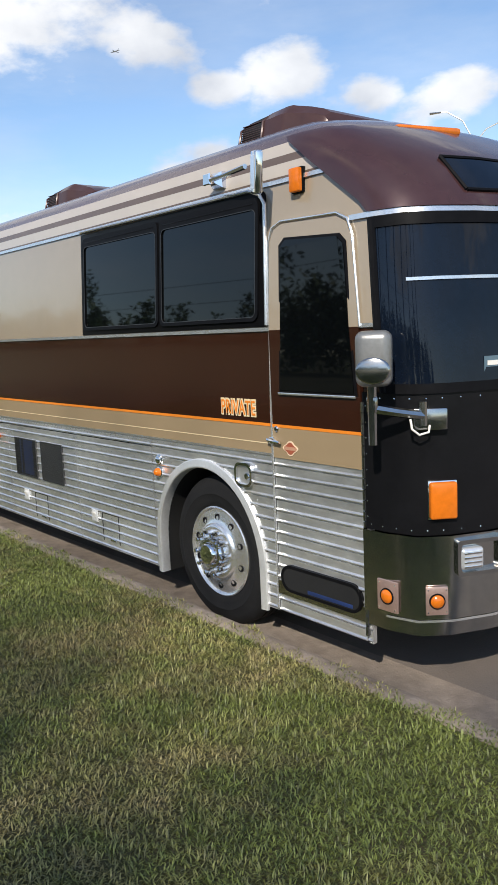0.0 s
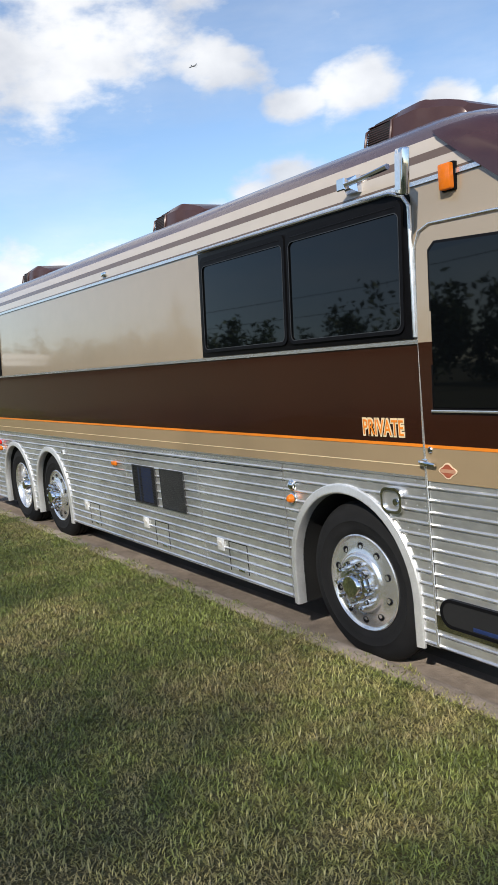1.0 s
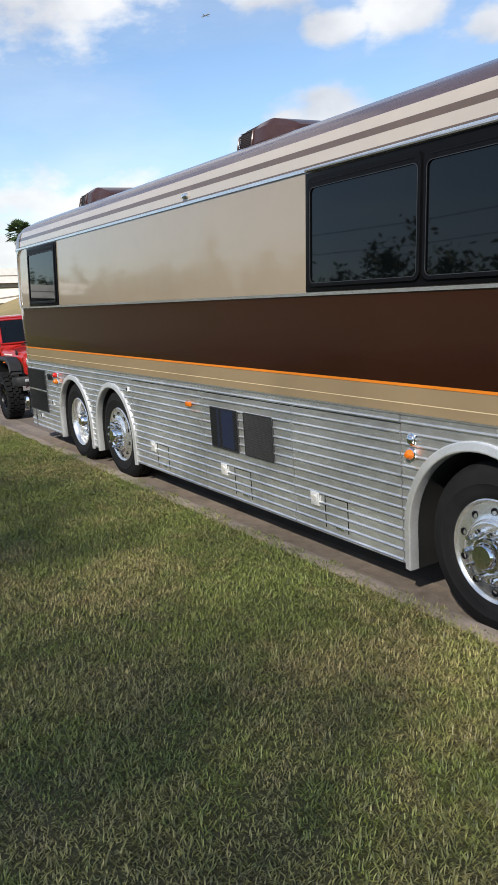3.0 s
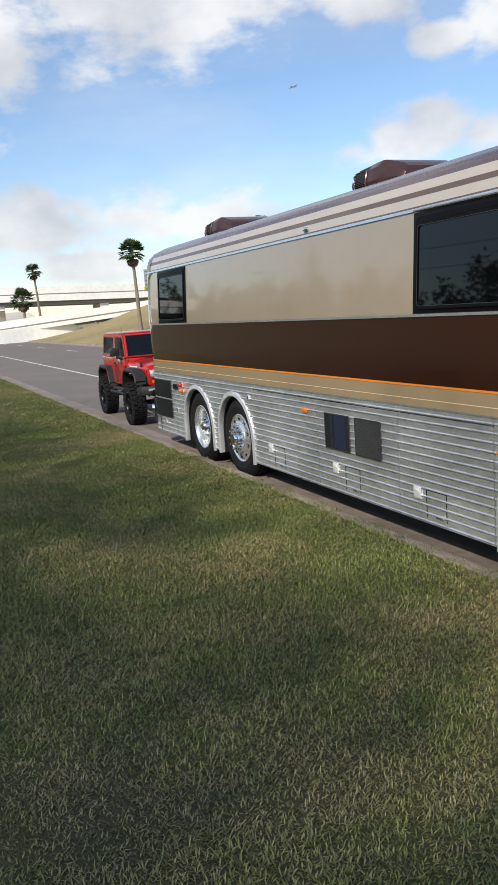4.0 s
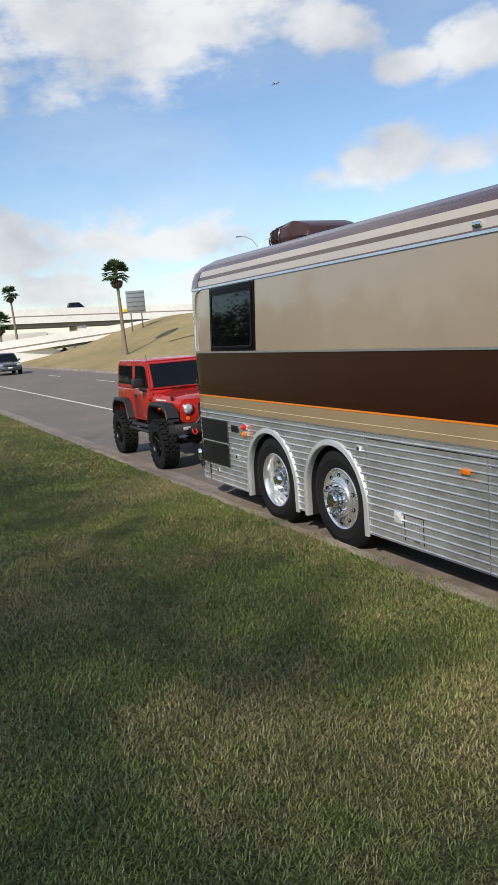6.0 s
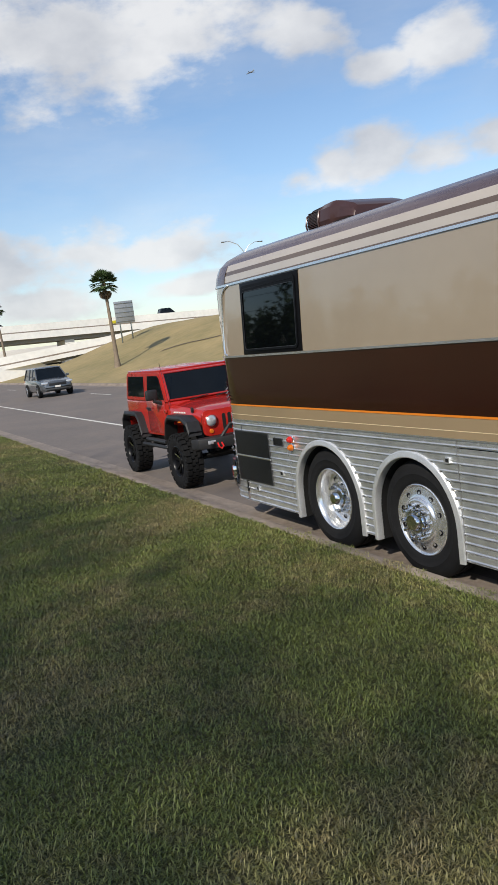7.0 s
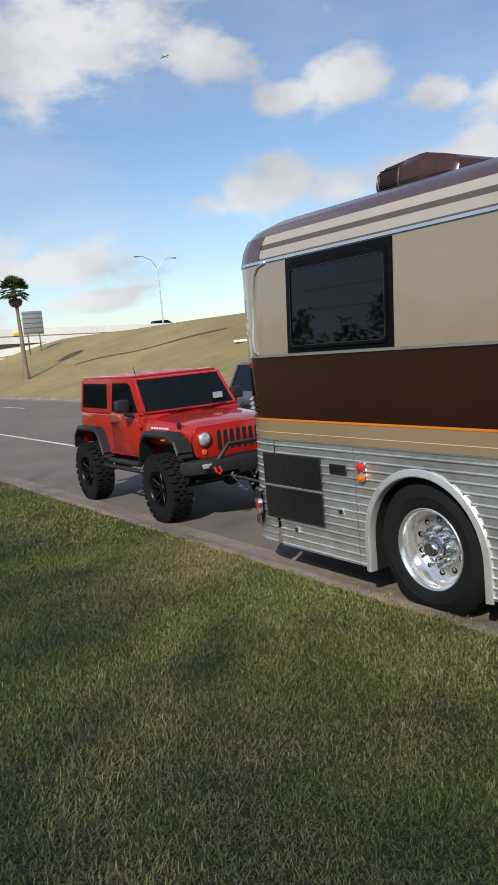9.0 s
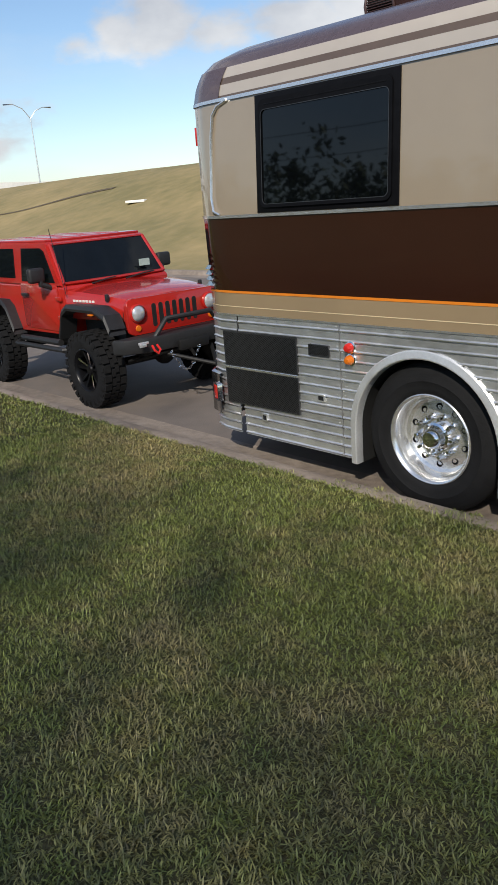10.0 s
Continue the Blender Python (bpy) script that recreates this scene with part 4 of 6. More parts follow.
for x, z, w, h in ((-9.76, 0.685, 0.075, 0.055), (-10.38, 0.44, 0.06, 0.06), (-7.05, 1.075, 0.06, 0.05)):
    bm = B()
    frame_of(bm, rounded(x - w / 2, z - h / 2, x + w / 2, z + h / 2, 0.006, 2), rounded(x - w / 2 + 0.01, z - h / 2 + 0.01, x + w / 2 - 0.01, z + h / 2 - 0.01, 0.004, 2), -0.016, 0)
    t = part("small_socket", bm, ALU, coach, "small recessed socket")
    bm = B()
    bx(bm, (x - w / 2 + 0.006, -0.0112, z - h / 2 + 0.006), (x + w / 2 - 0.006, -0.010, z + h / 2 - 0.006))
    part("socket_hole", bm, DARK, t)


LATCH = mat("latch_plate", (0.80, 0.80, 0.79), 0.35, 0.35, 0.06, 20)


def latch(x, z):
    bm = B()
    bx(bm, (x - 0.005, -0.014, z - 0.055), (x + 0.095, -0.002, z + 0.05), 0.004)
    a = part("paddle_latch", bm, LATCH, coach, "bright square paddle latch")
    bm = B()
    vs = loft(bm, [[(x + 0.012, -0.014, z - 0.005), (x + 0.07, -0.014, z - 0.03)], [(x + 0.012, -0.030, z + 0.028), (x + 0.07, -0.026, z + 0.02)]])
    part("paddle", bm, WHITE, a)


for x in (-3.69, -5.04, -6.53):
    latch(x, 0.515)
for x in (-3.33, -4.62, -6.2):
    bm = B()
    for a, b in (((-0.20, 0.315), (-0.20, 0.55)), ((0.06, 0.315), (0.06, 0.55)), ((-0.20, 0.55), (0.06, 0.55))):
        bx(bm, (x + a[0] - 0.003, -0.0035, a[1]), (x + b[0] + 0.003, 0.0, b[1] + 0.004))
    t = part("small_flap_seam", bm, GASKET, coach)
    bm = B()
    bx(bm, (x - 0.06, -0.022, 0.335), (x + 0.03, -0.004, 0.355), 0.006)
    part("flap_handle", bm, CHROME, t)
# chrome fuel recess
o, i = rounded(-1.70, 1.02, -1.53, 1.175, 0.05), rounded(-1.683, 1.037, -1.547, 1.158, 0.04)
bm = B()
frame_of(bm, o, i, -0.028, -0.002)
f = part("fuel_recess", bm, CHROME, coach, "chrome framed filler recess")
bm = B()
prism(bm, i, -0.0125, -0.010)
part("recess_back", bm, ALU, f)
bm = B()
lathe(bm, [(0.0, -0.026), (0.02, -0.024), (0.026, -0.014), (0.026, -0.011)], 16, Matrix.Translation((-1.585, 0, 1.09)))
part("filler_cap", bm, CHROME, f)
bm = B()
bx(bm, (-5.47, 0.03, 2.885), (-5.38, 0.075, 2.925), 0.008)
part("roof_marker", bm, CHROME, coach, "tiny chrome roof marker")


def tail_fittings():
    bm = B()
    loft(bm, [[(p.x, p.y, z) for p in outline(z, o)[12:17]] for z, o in ((0.40, 0.02), (0.41, 0.045), (0.66, 0.05), (0.75, 0.05), (0.76, 0.02))])
    b = part("rear_bumper_corner", bm, STEEL, coach, "dark steel rear bumper corner")
    m = pose(-10.885, 0.0, 0.60, 0, 0, -20)
    bm = B()
    frame_of(bm, rounded(-0.05, -0.075, 0.05, 0.075, 0.006, 2), rounded(-0.038, -0.062, 0.038, 0.062, 0.004, 2), -0.062, -0.02)
    bm.transform(m)
    part("tail_lamp_frame", bm, CHROME, b)
    bm = B()
    bx(bm, (-0.037, -0.060, -0.06), (0.037, -0.03, 0.06), 0.006, m=m)
    part("tail_lamp", bm, RED, b, "red rectangular tail lamp")
    for k in range(6):
        bm = B()
        z = 1.475 + k * 0.043
        q = [p for p in outline(z, 0.010)[12:15]]
        q2 = [p for p in outline(z, 0.035)[12:15]]
        start = q[0].lerp(q[1], 0.1 + 0.10 * (k / 5) + 0.5 * k / 5)
        vs = loft(bm, [[(start.x, start.y, z + 0.03), (q[1].x if k < 4 else q[2].x - 0.0, q[1].y if k < 4 else q[2].y, z + 0.03), (q[2].x - 0.02, q[2].y + 0.05, z + 0.03)],
                       [(start.x, start.y - 0.025, z), (q2[1].x if k < 4 else q2[2].x, q2[1].y if k < 4 else q2[2].y, z), (q2[2].x - 0.02, q2[2].y + 0.05, z)]])
        part("tail_louvre", bm, STEEL, coach, "steel cooling louvre")
    bm = B()
    p = outline(2.62, 0.02)[14]
    bx(bm, (p.x - 0.025, p.y - 0.01, 2.56), (p.x + 0.015, p.y + 0.05, 2.70), 0.006)
    part("high_tail_lamp", bm, RED, coach, "slim red upper tail lamp")

    bm = B()
    for flip in (0, 1):
        loft(bm, [[(p.x, 2.44 - p.y if flip else p.y, z) for p in outline(z, 0.007)[11:]] for z in (2.853, 2.90, 2.95, 3.0, 3.06)])
    part("rear_cap", bm, ROOF, coach, "purple-brown rear roof cap", smooth=60)


tail_fittings()


# ---- the red off-road car ----
CARRED = mat("red_paint", (0.42, 0.018, 0.012), 0.22, 0, 0.06, 2, coat=0.6)
PLASTIC = mat("black_plastic", (0.016, 0.016, 0.017), 0.55, 0, 0.2, 14, 0.1, 120)
CARGLASS = mat("car_glass", (0.006, 0.008, 0.010), 0.04, 0, 0.2, 3)
CARGLASS.node_tree.nodes["Principled BSDF"].inputs["Specular IOR Level"].default_value = 0.3
FRAMEBLACK = mat("frame_black", (0.010, 0.010, 0.010), 0.6, 0.2, 0.2, 14)


def off_road_wheel(car, x, side):
    """side -1: the kerb side. The tyre carries lugs; the rim has five forked spokes."""
    c = Vector((x, side * 0.79, 0.43))
    m = Matrix.Translation(c) @ (Matrix.Identity(4) if side < 0 else Matrix.Rotation(math.pi, 4, "Z"))
    bm = B()
    lathe(bm, [(0.235, 0.12), (0.232, -0.10), (0.245, -0.125), (0.29, -0.138), (0.345, -0.140), (0.385, -0.130), (0.405, -0.118), (0.410, -0.08), (0.410, 0.08), (0.405, 0.118), (0.385, 0.13), (0.29, 0.138), (0.235, 0.12)], 48, m)
    tyre = part("tyre", bm, RUBBER, car, "chunky black mud tyre", smooth=30)
    bm = B()
    for k in range(26):
        a = math.tau * k / 26
        for y0, y1, da, w in ((-0.135, -0.055, 0, 0.036), (-0.045, 0.0, 0.5, 0.038), (0.0, 0.045, 0.1, 0.038), (0.055, 0.135, 0.5, 0.036)):
            bx(bm, (-w, y0, 0.40), (w, y1, 0.431), 0, m=m @ Matrix.Rotation(a + da * math.tau / 26, 4, "Y"))
        for y0, y1 in ((-0.142, -0.12), (0.12, 0.142)):
            bx(bm, (-0.02, y0, 0.36 - 0.03 * (k % 2)), (0.02, y1, 0.415), 0, m=m @ Matrix.Rotation(a, 4, "Y"))
    part("tread", bm, RUBBER, tyre, smooth=0)
    bm = B()
    lathe(bm, [(0.24, -0.10), (0.246, -0.128), (0.238, -0.132), (0.226, -0.12), (0.218, -0.08), (0.21, 0.0), (0.0, 0.01)], 40, m)
    rim = part("rim", bm, BLACK, tyre, "black alloy rim", smooth=35)
    for k in range(5):
        for s in (-1, 1):
            bm = B()
            r = m @ Matrix.Rotation(math.tau * k / 5, 4, "Y")
            loft(bm, [[(s * 0.014 - 0.012, -0.065, 0.04), (s * 0.014 + 0.012, -0.065, 0.04), (s * 0.014 + 0.012, -0.02, 0.04), (s * 0.014 - 0.012, -0.02, 0.04)],
                      [(s * 0.05 - 0.014, -0.10, 0.215), (s * 0.05 + 0.014, -0.10, 0.215), (s * 0.05 + 0.014, -0.03, 0.215), (s * 0.05 - 0.014, -0.03, 0.215)]], closed=True)
            bm.transform(r)
            part("spoke", bm, CHROME if s > 0 and k % 2 == 0 else BLACK, tyre)
    bm = B()
    lathe(bm, [(0.06, -0.03), (0.058, -0.07), (0.045, -0.085), (0.0, -0.088)], 20, m)
    part("hub", bm, BLACK, tyre)


def off_road_car():
    car = root("off_road_car", (-14.68, 1.21, rise(-14.68)), "lifted red two-door off-road car with black flares, hitched behind the coach", "car", turn=-2.0)
    W = 0.74
    bm = B()
    side = [(-1.64, 0.82), (-1.66, 1.30), (0.60, 1.30), (0.62, 1.27), (0.60, 0.74), (-0.62, 0.72), (-0.72, 0.95), (-0.82, 1.05), (-1.54, 1.05), (-1.60, 0.86)]
    prism(bm, side, -W, W, bevel=0.02)
    part("tub", bm, CARRED, car, "red body tub", smooth=30)
    bm = B()
    rings = []
    for x, w, z, lo in ((0.58, 0.73, 1.285, 0.95), (0.9, 0.70, 1.275, 0.95), (1.3, 0.65, 1.25, 0.95), (1.62, 0.60, 1.215, 0.95), (1.70, 0.585, 1.185, 0.95)):
        rings.append([(x, -w, lo), (x, -w, z - 0.09), (x, -w + 0.04, z - 0.03), (x, -w * 0.62, z), (x, 0, z + 0.012), (x, w * 0.62, z), (x, w - 0.04, z - 0.03), (x, w, z - 0.09), (x, w, lo)])
    vs = loft(bm, rings)
    bm.faces.new(vs[-1])
    part("bonnet", bm, CARRED, car, "red bonnet", smooth=40)
    bm = B()
    g = rounded(-0.62, 0.80, 0.62, 1.19, 0.07)
    prism(bm, g, 1.68, 1.735, axis="x", bevel=0.015)
    grille = part("grille", bm, CARRED, car, "red front panel with seven upright slots")
    for k in range(7):
        y = (k - 3) * 0.092
        # thin dark plate on the panel, its colour standing for the slot's shade
        bm = B()
        prism(bm, rounded(y - 0.028, 0.86, y + 0.028, 1.11, 0.026), 1.728, 1.738, axis="x")
        part("grille_slot", bm, DARK, grille)
    for s in (-1, 1):
        bm = B()
        lathe(bm, [(0.0, -0.05), (0.05, -0.045), (0.083, -0.02), (0.092, 0.0)], 28, Matrix.Translation((1.74, s * 0.49, 1.03)) @ Matrix.Rotation(math.pi / 2, 4, "Z"))
        h = part("headlight", bm, CLEAR, grille, "round clear headlight")
        bm = B()
        lathe(bm, [(0.088, -0.03), (0.10, -0.02), (0.104, 0.0)], 28, Matrix.Translation((1.735, s * 0.49, 1.03)) @ Matrix.Rotation(math.pi / 2, 4, "Z"))
        part("headlight_ring", bm, CARRED, grille)
        bm = B()
        lathe(bm, [(0.0, -0.02), (0.03, -0.015), (0.035, 0.0)], 16, Matrix.Translation((1.735, s * 0.50, 0.87)) @ Matrix.Rotation(math.pi / 2, 4, "Z"))
        part("indicator", bm, AMBER, grille)
    # cabin: pillars, roof, panes
    bm = B()
    up = [(-1.66, 1.295), (-1.63, 1.76), (-1.58, 1.80), (0.20, 1.80), (0.24, 1.785), (0.60, 1.295)]
    inn = 0.045
    def at(p, s):
        t = (p[1] - 1.295) / 0.55
        return (p[0], s * (W - 0.06 * t), p[1])
    a, b = [bm.verts.new(at(p, -1)) for p in up], [bm.verts.new(at(p, 1)) for p in up]
    bm.faces.new(a), bm.faces.new(b)
    for i in range(len(up)):
        j = (i + 1) % len(up)
        bm.faces.new((a[i], a[j], b[j], b[i]))
    bmesh.ops.bevel(bm, geom=[e for e in bm.edges if abs(e.verts[0].co.y - e.verts[1].co.y) < 0.2], offset=0.02, segments=2, affect="EDGES")
    cab = part("cabin", bm, CARRED, car, "red hard top cabin", smooth=35)
    bm = B()
    bx(bm, (-1.62, -0.66, 1.797), (0.19, 0.66, 1.827), 0.015)
    for y in (-0.4, -0.14, 0.14, 0.4):
        bx(bm, (-1.5, y - 0.05, 1.823), (0.05, y + 0.05, 1.833), 0.004)
    part("roof", bm, CARRED, cab, "red ribbed hard top")
    def pane(name, pts, label=""):
        for s in (-1, 1):
            bm = B()
            o = [at(p, s * 1.0) for p in pts]
            v1 = [bm.verts.new((p[0], p[1] + s * 0.006, p[2])) for p in o]
            v0 = [bm.verts.new((p[0], p[1] - s * 0.01, p[2])) for p in o]
            bm.faces.new(v1)
            for i in range(len(pts)):
                j = (i + 1) % len(pts)
                bm.faces.new((v0[i], v0[j], v1[j], v1[i]))
            part(name, bm, CARGLASS, cab, label)
    pane("door_window", [(-0.42, 1.345), (-0.40, 1.735), (0.10, 1.735), (0.19, 1.70), (0.44, 1.345)], "dark door window")
    pane("quarter_window", [(-1.54, 1.375), (-1.52, 1.73), (-0.62, 1.73), (-0.60, 1.375)], "dark quarter window")
    bm = B()
    def wsp(u, v, o):
        x, z = 0.60 - 0.36 * v, 1.295 + 0.49 * v
        return (x + 0.012 * o + 0.02 * (1 - u * u), u * (W - 0.06 * v - 0.05), z + 0.01 * o)
    us = [-1, -0.5, 0, 0.5, 1]
    loft(bm, [[wsp(u, v, 1) for u in us] for v in (0.09, 0.5, 0.92)])
    part("windscreen", bm, CARGLASS, cab, "dark raked windscreen")
    bm = B()
    for v in (0.06, 0.95):
        tube(bm, [wsp(u, v, 1) for u in us], 0.018, 6)
    for u in (-1.02, 1.02):
        tube(bm, [wsp(u, v, 1) for v in (0.05, 0.95)], 0.022, 6)
    part("windscreen_frame", bm, CARRED, cab)
    bm = B()
    for y in (-0.35, 0.12):
        tube(bm, [(0.62, y, 1.30), (0.63, y + 0.2, 1.33), (0.61, y + 0.42, 1.345)], 0.009, 5)
    part("wipers", bm, PLASTIC, car)
    bm = B()
    tube(bm, [(0.68, -0.74, 1.20), (0.60, -0.75, 1.6), (0.52, -0.76, 1.95)], 0.004, 5)
    part("aerial", bm, PLASTIC, car)
    # doors, handles, hinges, bars of writing on the bonnet side
    for s in (-1, 1):
        bm = B()
        prism(bm, rounded(-0.46, 0.78, 0.50, 1.325, 0.05), s * W + (-0.012 if s < 0 else 0.0), s * W + (0.0 if s < 0 else 0.012), bevel=0.005)
        d = part("door", bm, CARRED, car, "red door", smooth=30)
        bm = B()
        bx(bm, (-0.40, s * 0.775 - 0.015, 1.17), (-0.24, s * 0.775 + 0.015, 1.205), 0.008)
        part("door_handle", bm, PLASTIC, d)
        for z in (0.92, 1.14):
            bm = B()
            bx(bm, (0.46, s * 0.76 - 0.012, z), (0.58, s * 0.76 + 0.012, z + 0.05), 0.006)
            part("door_hinge", bm, CARRED, d)
        bm = B()
        bx(bm, (0.30, s * 0.86 - 0.02, 1.31), (0.36, s * 0.86 + 0.02, 1.38), 0.01)
        tube(bm, [(0.36, s * 0.74, 1.29), (0.33, s * 0.86, 1.34)], 0.03, 8)
        bx(bm, (0.27, min(s * 0.80, s * 1.0), 1.36), (0.36, max(s * 0.80, s * 1.0), 1.53), 0.03, 3)
        part("door_mirror", bm, PLASTIC, d, "black door mirror")
        for k in range(7):
            bm = B()
            x = 0.78 + k * 0.058
            w = 0.70 - (x - 0.9) * 0.125
            bx(bm, (x, min(s * (w + 0.006), s * (w - 0.01)), 1.14), (x + 0.04, max(s * (w + 0.006), s * (w - 0.01)), 1.165), 0.002, 1)
            part("writing_bar", bm, WHITE, car)
        bm = B()
        bx(bm, (1.38, s * 0.64 - 0.02, 1.16), (1.42, s * 0.64 + 0.02, 1.24), 0.01)
        part("bonnet_catch", bm, PLASTIC, car)
        # flares
        for xc, name in ((1.21, "front_flare"), (-1.21, "rear_flare")):
            bm = B()
            y0, y1 = sorted((s * 0.66, s * 0.93))
            if xc > 0:
                line = [(0.62, 0.78), (0.74, 1.06), (0.86, 1.125), (1.45, 1.125), (1.66, 1.05), (1.74, 0.90)]
            else:
                line = [(-0.60, 0.74), (-0.74, 1.02), (-0.86, 1.10), (-1.52, 1.10), (-1.66, 1.0), (-1.72, 0.82)]
            loft(bm, [[(x, s * 0.66, z) for x, z in line], [(x, s * 0.86, z + 0.01) for x, z in line], [(x, s * 0.88, z - 0.03) for x, z in line], [(x, s * 0.87, z - 0.06) for x, z in line], [(x, s * 0.66, z - 0.06) for x, z in line]])
            part(name, bm, PLASTIC, car, "black plastic wheel flare", smooth=30)
            bm = B()
            bx(bm, (xc - 0.42, min(s * 0.40, s * 0.60), 0.62), (xc + 0.42, max(s * 0.40, s * 0.60), 1.06))
            part("inner_arch", bm, FRAMEBLACK, car)
            off_road_wheel(car, xc, s)
        bm = B()
        bx(bm, (1.36, s * 0.87 - 0.02, 1.04), (1.44, s * 0.87 + 0.02, 1.06), 0.008)
        part("flare_lamp", bm, AMBER, car)
        bm = B()
        tube(bm, [(0.72, s * 0.70, 0.60), (0.62, s * 0.84, 0.585), (-0.62, s * 0.84, 0.57), (-0.72, s * 0.70, 0.60)], 0.032, 8)
        tube(bm, [(0.5, s * 0.80, 0.66), (-0.5, s * 0.80, 0.65)], 0.04, 8)
        part("side_step", bm, PLASTIC, car, "black tubular side step")
        bm = B()
        pts = [(1.25 + 0.055 * math.cos(k * 0.9), s * 0.52 + 0.055 * math.sin(k * 0.9), 0.55 + k * 0.0105) for k in range(36)]
        tube(bm, pts, 0.013, 5)
        part("coil_spring", bm, mat("red_spring", (0.45, 0.02, 0.02), 0.4), car, "red coil spring")
    bm = B()
    bx(bm, (-1.7, -0.45, 0.55), (1.7, -0.33, 0.68), 0.01)
    bx(bm, (-1.7, 0.33, 0.55), (1.7, 0.45, 0.68), 0.01)
    for x in (-1.21, 1.21):
        tube(bm, [(x, -0.72, 0.43), (x, 0.72, 0.43)], 0.05, 10)
        bmesh.ops.create_uvsphere(bm, u_segments=12, v_segments=8, radius=0.13, matrix=Matrix.Translation((x, 0.15, 0.43)))
    tube(bm, [(1.5, -0.55, 0.48), (1.45, 0.55, 0.52)], 0.022, 8)
    tube(bm, [(1.62, -0.45, 0.55), (1.2, -0.5, 0.42)], 0.02, 8)
    bx(bm, (-1.0, -0.3, 0.5), (0.9, 0.3, 0.75), 0.02)
    part("chassis", bm, FRAMEBLACK, car)
    bm = B()
    plan = [(1.76, -0.86), (1.90, -0.80), (2.02, -0.5), (2.03, 0.5), (1.90, 0.80), (1.76, 0.86), (1.76, 0.4), (1.76, -0.4)]
    prism(bm, plan, 0.64, 0.80, axis="z", bevel=0.02)
    bumper = part("front_bumper", bm, PLASTIC, car, "black winch bumper", smooth=30)
    bm = B()
    tube(bm, [(1.96, -0.46, 0.78), (1.98, -0.30, 0.96), (1.98, 0.30, 0.96), (1.96, 0.46, 0.78)], 0.028, 10)
    part("bumper_hoop", bm, PLASTIC, bumper)
    for y in (-0.52, 0.52):
        bm = B()
        tube(bm, [(2.04, y - 0.03, 0.72), (2.09, y - 0.035, 0.67), (2.10, y, 0.64), (2.09, y + 0.035, 0.67), (2.04, y + 0.03, 0.72)], 0.013, 8)
        part("shackle", bm, RED, bumper, "red tow shackle")
    bm = B()
    bx(bm, (2.02, -0.70, 0.72), (2.05, -0.62, 0.76), 0.006, m=None)
    bx(bm, (1.97, -0.68, 0.735), (2.0, -0.56, 0.765), 0.006)
    part("bumper_lamp", bm, CLEAR, bumper)
    bm = B()
    bx(bm, (2.0, -0.20, 0.60), (2.06, 0.20, 0.72), 0.02)
    part("winch_fairlead", bm, FRAMEBLACK, bumper)
    bm = B()
    tube(bm, [(2.03, -0.06, 0.62), (2.03, 0.0, 0.52)], 0.02, 8)
    tube(bm, [(1.95, -0.3, 0.58), (2.4, 0.0, 0.46), (3.45, -0.05, 0.46)], 0.022, 8)
    tube(bm, [(1.95, 0.3, 0.58), (2.4, 0.0, 0.46)], 0.022, 8)
    part("tow_bar", bm, FRAMEBLACK, car, "black tow bar")
    # safety chain of links
    for k in range(16):
        t = k / 15
        p = Vector((2.08 + 0.10 * t, -0.34 + 0.30 * t, 0.62 - 0.22 * math.sin(math.pi * t) + 0.02 * t))
        bm = B()
        ang = k * 1.57
        ringp = [(0.012 * math.cos(a), 0.022 * math.sin(a), 0) for a in [math.tau * i / 8 for i in range(9)]]
        tube(bm, ringp, 0.0045, 5, cap=False)
        bm.transform(Matrix.Translation(p) @ Matrix.Rotation(ang, 4, "Y") @ Matrix.Rotation(0.9 * math.cos(math.pi * t), 4, "X"))
        part("chain_link", bm, CHROME, car)
    bm = B()
    bx(bm, (0.575, 0.36, 1.42), (0.60, 0.50, 1.5))
    part("windscreen_sticker", bm, mat("sticker_pale", (0.35, 0.45, 0.42), 0.5), car)
    return car


off_road_car()


# ---- passing traffic ----
def small_wheel(bm_parent, x, y, r, w, side):
    bm = B()
    lathe(bm, [(0.0, -w / 2 + 0.02), (r * 0.62, -w / 2 + 0.01), (r * 0.66, -w / 2), (r * 0.9, -w / 2), (r, -w / 2 + 0.04), (r, w / 2 - 0.04), (r * 0.9, w / 2), (0.0, w / 2)], 28, Matrix.Translation((x, y, r)))
    t = part("tyre", bm, RUBBER, bm_parent)
    for k in range(5):
        bm = B()
        bx(bm, (-0.03, -0.012, 0.03), (0.03, 0.012, r * 0.6), 0.006, m=Matrix.Translation((x, y + side * (w / 2 - 0.005), r)) @ Matrix.Rotation(math.tau * k / 5, 4, "Y"))
        part("spoke", bm, ALU_EDGE, t)


